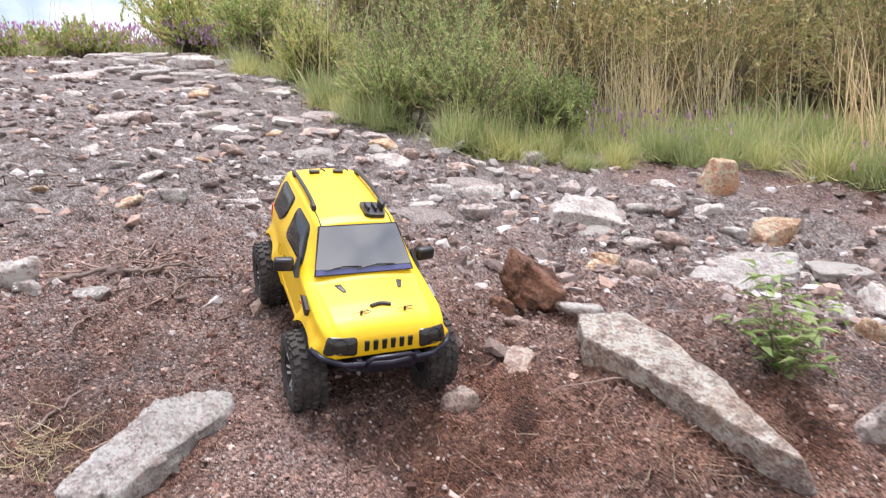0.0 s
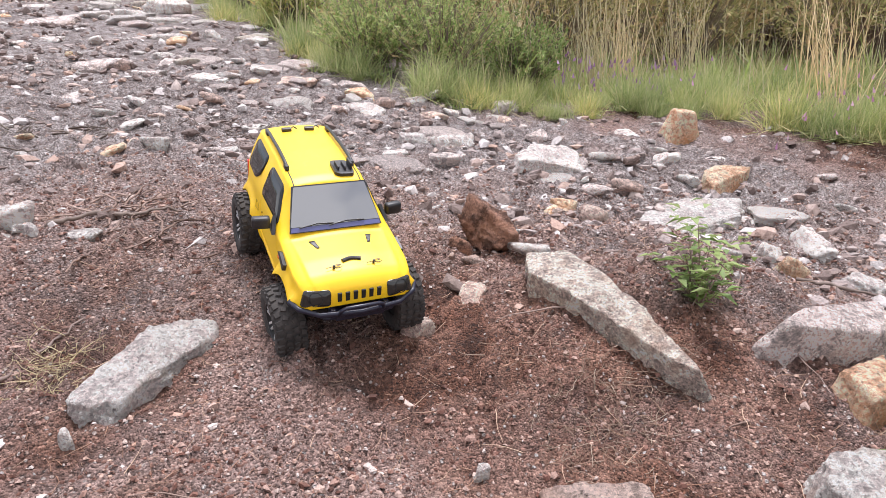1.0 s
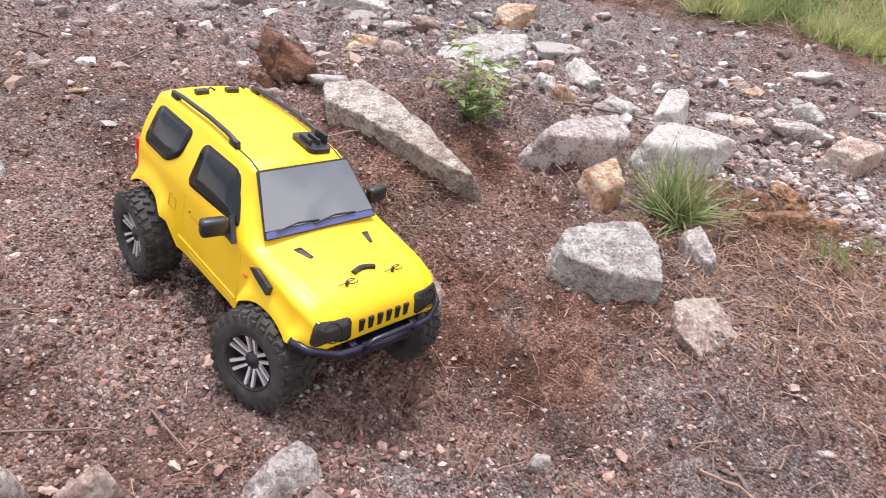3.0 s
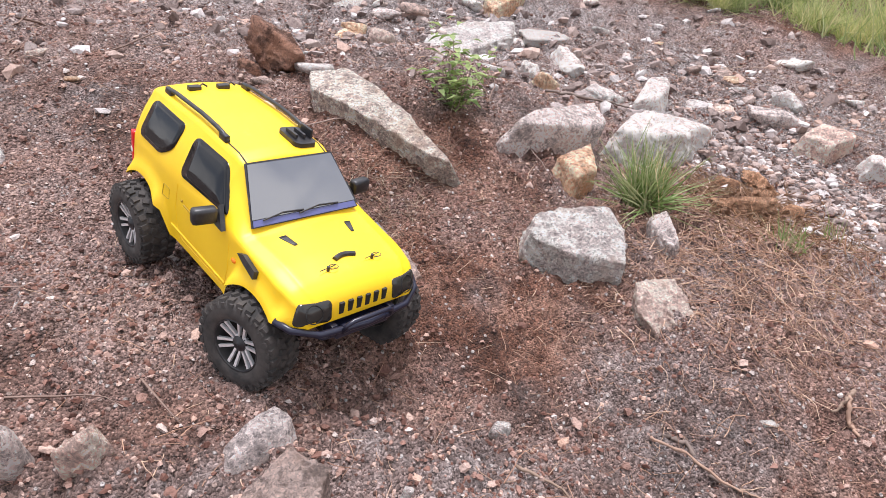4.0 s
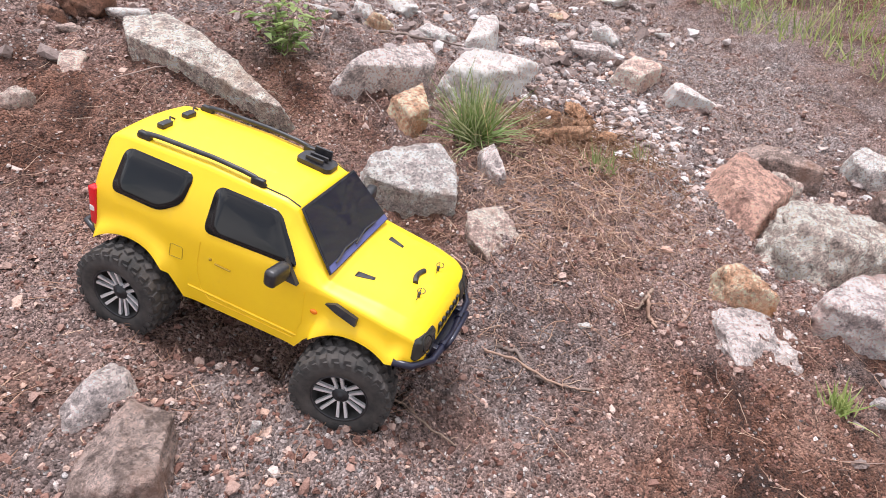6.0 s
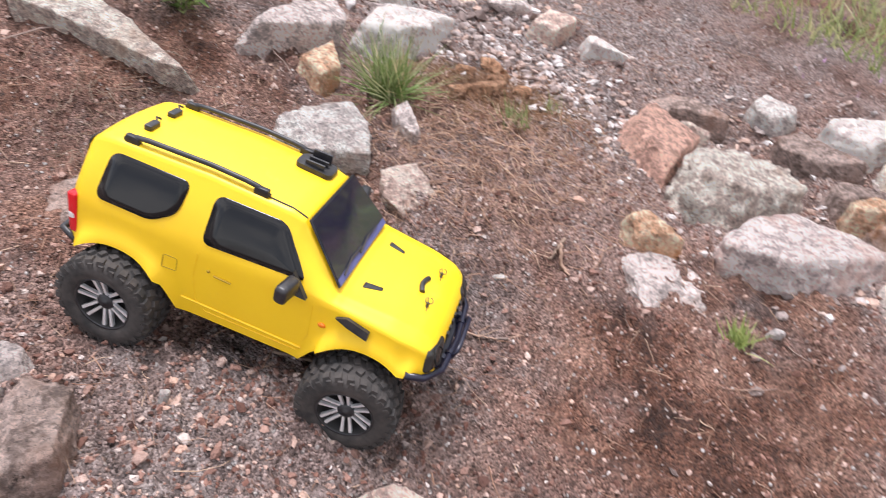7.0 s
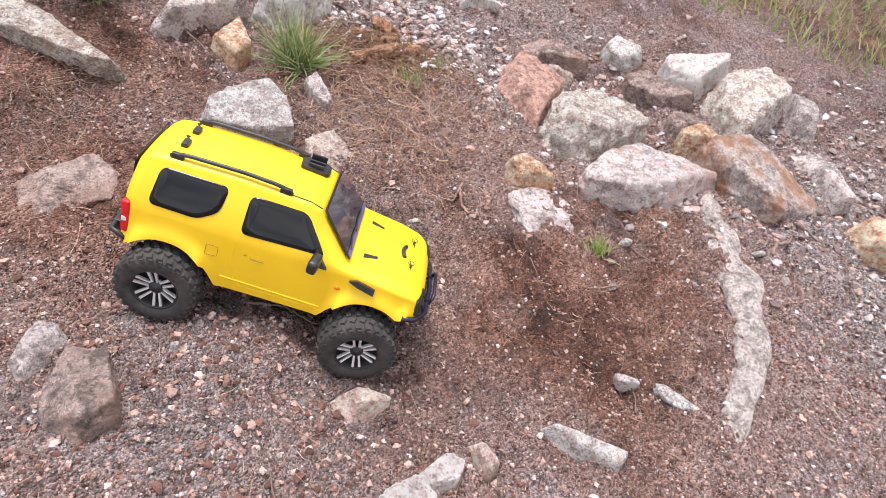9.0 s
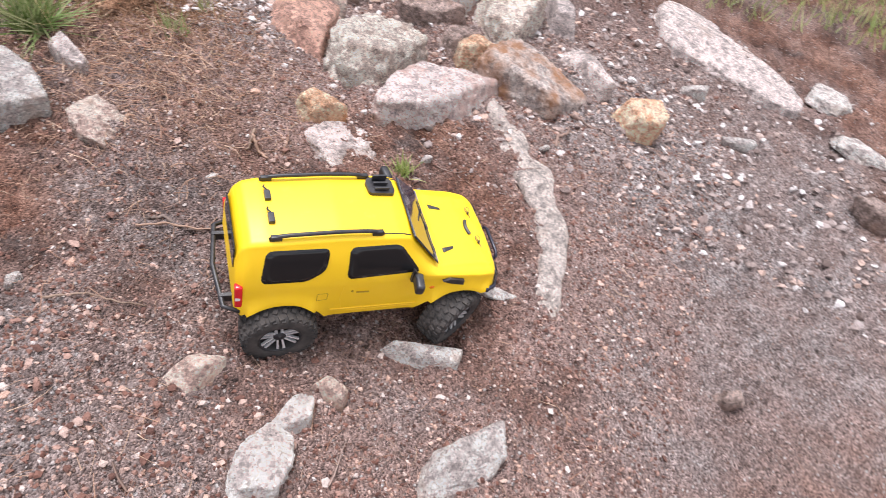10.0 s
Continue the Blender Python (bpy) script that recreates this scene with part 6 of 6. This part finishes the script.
# bumpers and bars
bar = [(0.166, -0.086, 0.057), (0.182, -0.078, 0.054), (0.196, -0.054, 0.050), (0.200, 0, 0.048), (0.196, 0.054, 0.050), (0.182, 0.078, 0.054), (0.166, 0.086, 0.057)]
bumper = part("front_bumper", pipe(bar, 0.0036, 10), BUMPER, car, "blue-black tubular front bumper", True)
part("hoop", pipe([(0.200, -0.030, 0.048), (0.203, -0.028, 0.057), (0.204, -0.022, 0.0605), (0.204, 0.022, 0.0605), (0.203, 0.028, 0.057), (0.200, 0.030, 0.048)], 0.0026, 8), BUMPER, bumper, smooth=True)
part("skid_plate", box(0.016, 0.066, 0.012, 0.002, (0.188, 0, 0.041)), BUMPER, bumper)
part("lower_bar", pipe([(0.172, -0.066, 0.044), (0.190, -0.045, 0.038), (0.193, 0, 0.036), (0.190, 0.045, 0.038), (0.172, 0.066, 0.044)], 0.0024, 8), BUMPER, bumper, smooth=True)
for y in (-0.026, 0.026):
    part("collar", pipe([(0.1975, y - 0.003, 0.0485), (0.1975, y + 0.003, 0.0485)], 0.0050, 10), BUMPER, bumper)
for y in (-0.036, 0.036):
    part("bracket", box(0.014, 0.007, 0.014, 0.001, (0.188, y, 0.046)), BUMPER, bumper)
rear = part("rear_bumper", pipe([(-0.176, -0.074, 0.040), (-0.196, -0.066, 0.041), (-0.203, 0, 0.041), (-0.196, 0.066, 0.041), (-0.176, 0.074, 0.040)], 0.0034, 8), BLACK, car, "black tubular rear bumper", True)
for y in (-0.050, 0.050):
    part("bracket", box(0.020, 0.006, 0.014, 0.001, (-0.190, y, 0.038)), BLACK, rear)

# chassis under the shell; plain dark blocks stand in for the shade inside
part("shell_shade_block", box(0.200, 0.120, 0.060, 0.008, (0, 0, 0.055)), INNER, car, "dark block standing in for the shade under the shell")
part("chassis_rail", box(0.330, 0.052, 0.018, 0.003, (0, 0, 0.026)), INNER, car)
part("gearbox", box(0.050, 0.050, 0.030, 0.004, (0, 0, 0.010)), INNER, car)
part("bay_shade_block", box(0.080, 0.090, 0.024, 0.004, (0.128, 0, 0.068)), INNER, car)
part("bay_shade_block", box(0.070, 0.090, 0.060, 0.004, (-0.130, 0, 0.080)), INNER, car)
for x in (HALF, -HALF):
    axle = part("axle", pipe([(x, -0.072, 0), (x, 0.072, 0)], 0.0065, 10), INNER, car, "black solid axle", True)
    part("differential", box(0.026, 0.030, 0.030, 0.007, (x, 0.012, 0)), INNER, axle)
    for side in (-1, 1):
        part("shock", pipe([(x - 0.012, side * 0.048, 0.004), (x - 0.016, side * 0.040, 0.070)], 0.0055, 8), INNER, car)


# wheels
def lathe(profile, steps, cap=False):
    bm = bmesh.new()
    rings = [[bm.verts.new((r * math.sin(6.2832 * k / steps), y, r * math.cos(6.2832 * k / steps))) for k in range(steps)] for r, y in profile]
    for a, b in zip(rings, rings[1:]):
        for k in range(steps):
            bm.faces.new((a[k], a[(k + 1) % steps], b[(k + 1) % steps], b[k]))
    if cap:
        bm.faces.new(rings[0])
        bm.faces.new(rings[-1][::-1])
    bmesh.ops.recalc_face_normals(bm, faces=bm.faces)
    return bm


def wheel():
    """Outer face towards -y."""
    w = new("wheel")
    w.parent = car
    prof = [(0.0270, -0.0165), (0.0300, -0.0200), (0.0370, -0.0214), (0.0430, -0.0203), (0.0465, -0.0180), (0.0478, -0.0140), (0.0482, 0), (0.0478, 0.0140), (0.0465, 0.0180), (0.0430, 0.0203), (0.0370, 0.0214), (0.0300, 0.0200), (0.0270, 0.0165)]
    tyre = part("tyre", lathe(prof, 56), RUBBER, w, "chunky black off-road tyre", True)
    bm = bmesh.new()
    lugs = 26
    for k in range(lugs):
        for row, (y, turn, ly, lx) in enumerate(((-0.0150, 14, 0.0085, 0.0075), (-0.0052, -22, 0.0080, 0.0070), (0.0052, 22, 0.0080, 0.0070), (0.0150, -14, 0.0085, 0.0075))):
            a = 6.2832 * (k + 0.5 * (row % 2)) / lugs
            lug = box(lx, ly, 0.0046, 0.0, (0, 0, 0), (0, 0, turn), 0.82)
            m = Matrix.Rotation(a, 4, "Y") @ Matrix.Translation((0, y, 0.0486 if abs(y) < 0.01 else 0.0474))
            bmesh.ops.transform(lug, matrix=m, verts=lug.verts)
            me = bpy.data.meshes.new("x")
            lug.to_mesh(me)
            lug.free()
            bm.from_mesh(me)
            bpy.data.meshes.remove(me)
        if k % 1 == 0:
            for y in (-0.0196, 0.0196):
                lug = box(0.0058, 0.0030, 0.0050, 0.0, (0, 0, 0), (0, 0, 0), 0.8)
                bmesh.ops.transform(lug, matrix=Matrix.Rotation(6.2832 * (k + 0.25) / lugs, 4, "Y") @ Matrix.Translation((0, y, 0.0440)), verts=lug.verts)
                me = bpy.data.meshes.new("x")
                lug.to_mesh(me)
                lug.free()
                bm.from_mesh(me)
                bpy.data.meshes.remove(me)
    part("tread", bm, RUBBER, tyre)
    rim = part("rim", lathe([(0.0285, -0.0175), (0.0275, -0.0185), (0.0262, -0.0170), (0.0250, -0.0080), (0.0235, -0.0030), (0.0010, -0.0030), (0.0010, 0.012), (0.0270, 0.0150)], 40), INNER, w, "black rim with silver twin spokes", True)
    bm = lathe([(0.0288, -0.0172), (0.0282, -0.0190), (0.0268, -0.0182), (0.0268, -0.0172)], 40)
    part("rim_lip", bm, BLACK, rim, smooth=True)
    for k in range(6):
        for off in (-0.0033, 0.0033):
            bm = plate([(off * 0.8 - 0.0011, -0.0125, 0.0060), (off * 0.8 + 0.0011, -0.0125, 0.0060), (off * 1.35 + 0.0017, -0.0172, 0.0272), (off * 1.35 - 0.0017, -0.0172, 0.0272)], 0.0030, (0, 1, 0))
            bmesh.ops.transform(bm, matrix=Matrix.Rotation(6.2832 * k / 6, 4, "Y"), verts=bm.verts)
            part("spoke", bm, SILVER, rim, "machined silver spoke")
    hub = lathe([(0.0001, -0.0158), (0.0030, -0.0160), (0.0034, -0.0150), (0.0066, -0.0146), (0.0084, -0.0132), (0.0088, -0.0100), (0.0088, -0.0030)], 20)
    part("hub", hub, BLACK, rim, smooth=True)
    for k in range(6):
        bm = bmesh.new()
        bmesh.ops.create_cone(bm, cap_ends=True, segments=6, radius1=0.0012, radius2=0.0012, depth=0.003)
        bmesh.ops.transform(bm, matrix=Matrix.Rotation(6.2832 * (k + 0.5) / 6, 4, "Y") @ Matrix.Translation((0, -0.0100, 0.0098)) @ Matrix.Rotation(1.5708, 4, "X"), verts=bm.verts)
        part("bolt", bm, SILVER, rim)
    return w


wheels = {}
first = wheel()
for x in (HALF, -HALF):
    for side in (-1, 1):
        w = first if not wheels else copy_thing(first, Matrix())
        w.parent = car
        wheels[(x, side)] = w


# ---- what moves ----
def glide(t, rows):
    """A row between the rows, on smooth curves."""
    ts = [r[0] for r in rows]
    i = min(max(int(np.searchsorted(ts, t, side="right")) - 1, 0), len(rows) - 2)
    a = np.array(rows[i][1:])
    b = np.array(rows[i + 1][1:])
    h = ts[i + 1] - ts[i]
    s = (t - ts[i]) / h

    def slope(k):
        if k == 0 or k == len(rows) - 1:
            return np.zeros(len(a))
        p, q, r = (np.array(rows[j][1:]) for j in (k - 1, k, k + 1))
        u, v = (q - p) / (ts[k] - ts[k - 1]), (r - q) / (ts[k + 1] - ts[k])
        return np.where(u * v > 0, 2 * u * v / (u + v + 1e-12), 0)

    m, n = slope(i) * h, slope(i + 1) * h
    return a * (2 * s ** 3 - 3 * s ** 2 + 1) + m * (s ** 3 - 2 * s ** 2 + s) + b * (3 * s ** 2 - 2 * s ** 3) + n * (s ** 3 - s ** 2)


def motions():
    times = [k / 10 for k in range(101)]
    rows = [glide(t, CAR) for t in times]
    poses = [(t, Matrix.LocRotScale(Vector(r[:3]), Euler(tuple(r[3:6])), None)) for t, r in zip(times, rows)]
    walk(car, poses)
    gone, path = [0.0], 0.0
    for (_, p), (_, q) in zip(poses, poses[1:]):
        path += (q.translation - p.translation).dot(p.to_3x3() @ Vector((1, 0, 0)))
        gone.append(path / TYRE)
    steer = [float(np.interp(t, [s[0] for s in STEER], [s[1] for s in STEER])) for t in times]
    front = [float(np.interp(t, [s[0] for s in AXLES], [s[1] for s in AXLES])) for t in times]
    back = [float(np.interp(t, [s[0] for s in AXLES], [s[2] for s in AXLES])) for t in times]
    for (x, side), w in wheels.items():
        made = []
        for t, turn, yaw, fr, bk in zip(times, gone, steer, front, back):
            roll = fr if x > 0 else bk
            m = Matrix.Translation((x, 0, 0)) @ Matrix.Rotation(radians(roll), 4, "X") @ Matrix.Translation((0, side * TRACK, 0))
            if x > 0:
                m = m @ Matrix.Rotation(radians(yaw), 4, "Z")
            if side > 0:
                m = m @ Matrix.Rotation(math.pi, 4, "Z") @ Matrix.Rotation(-turn, 4, "Y")
            else:
                m = m @ Matrix.Rotation(turn, 4, "Y")
            made.append((t, m))
        walk(w, made)


motions()
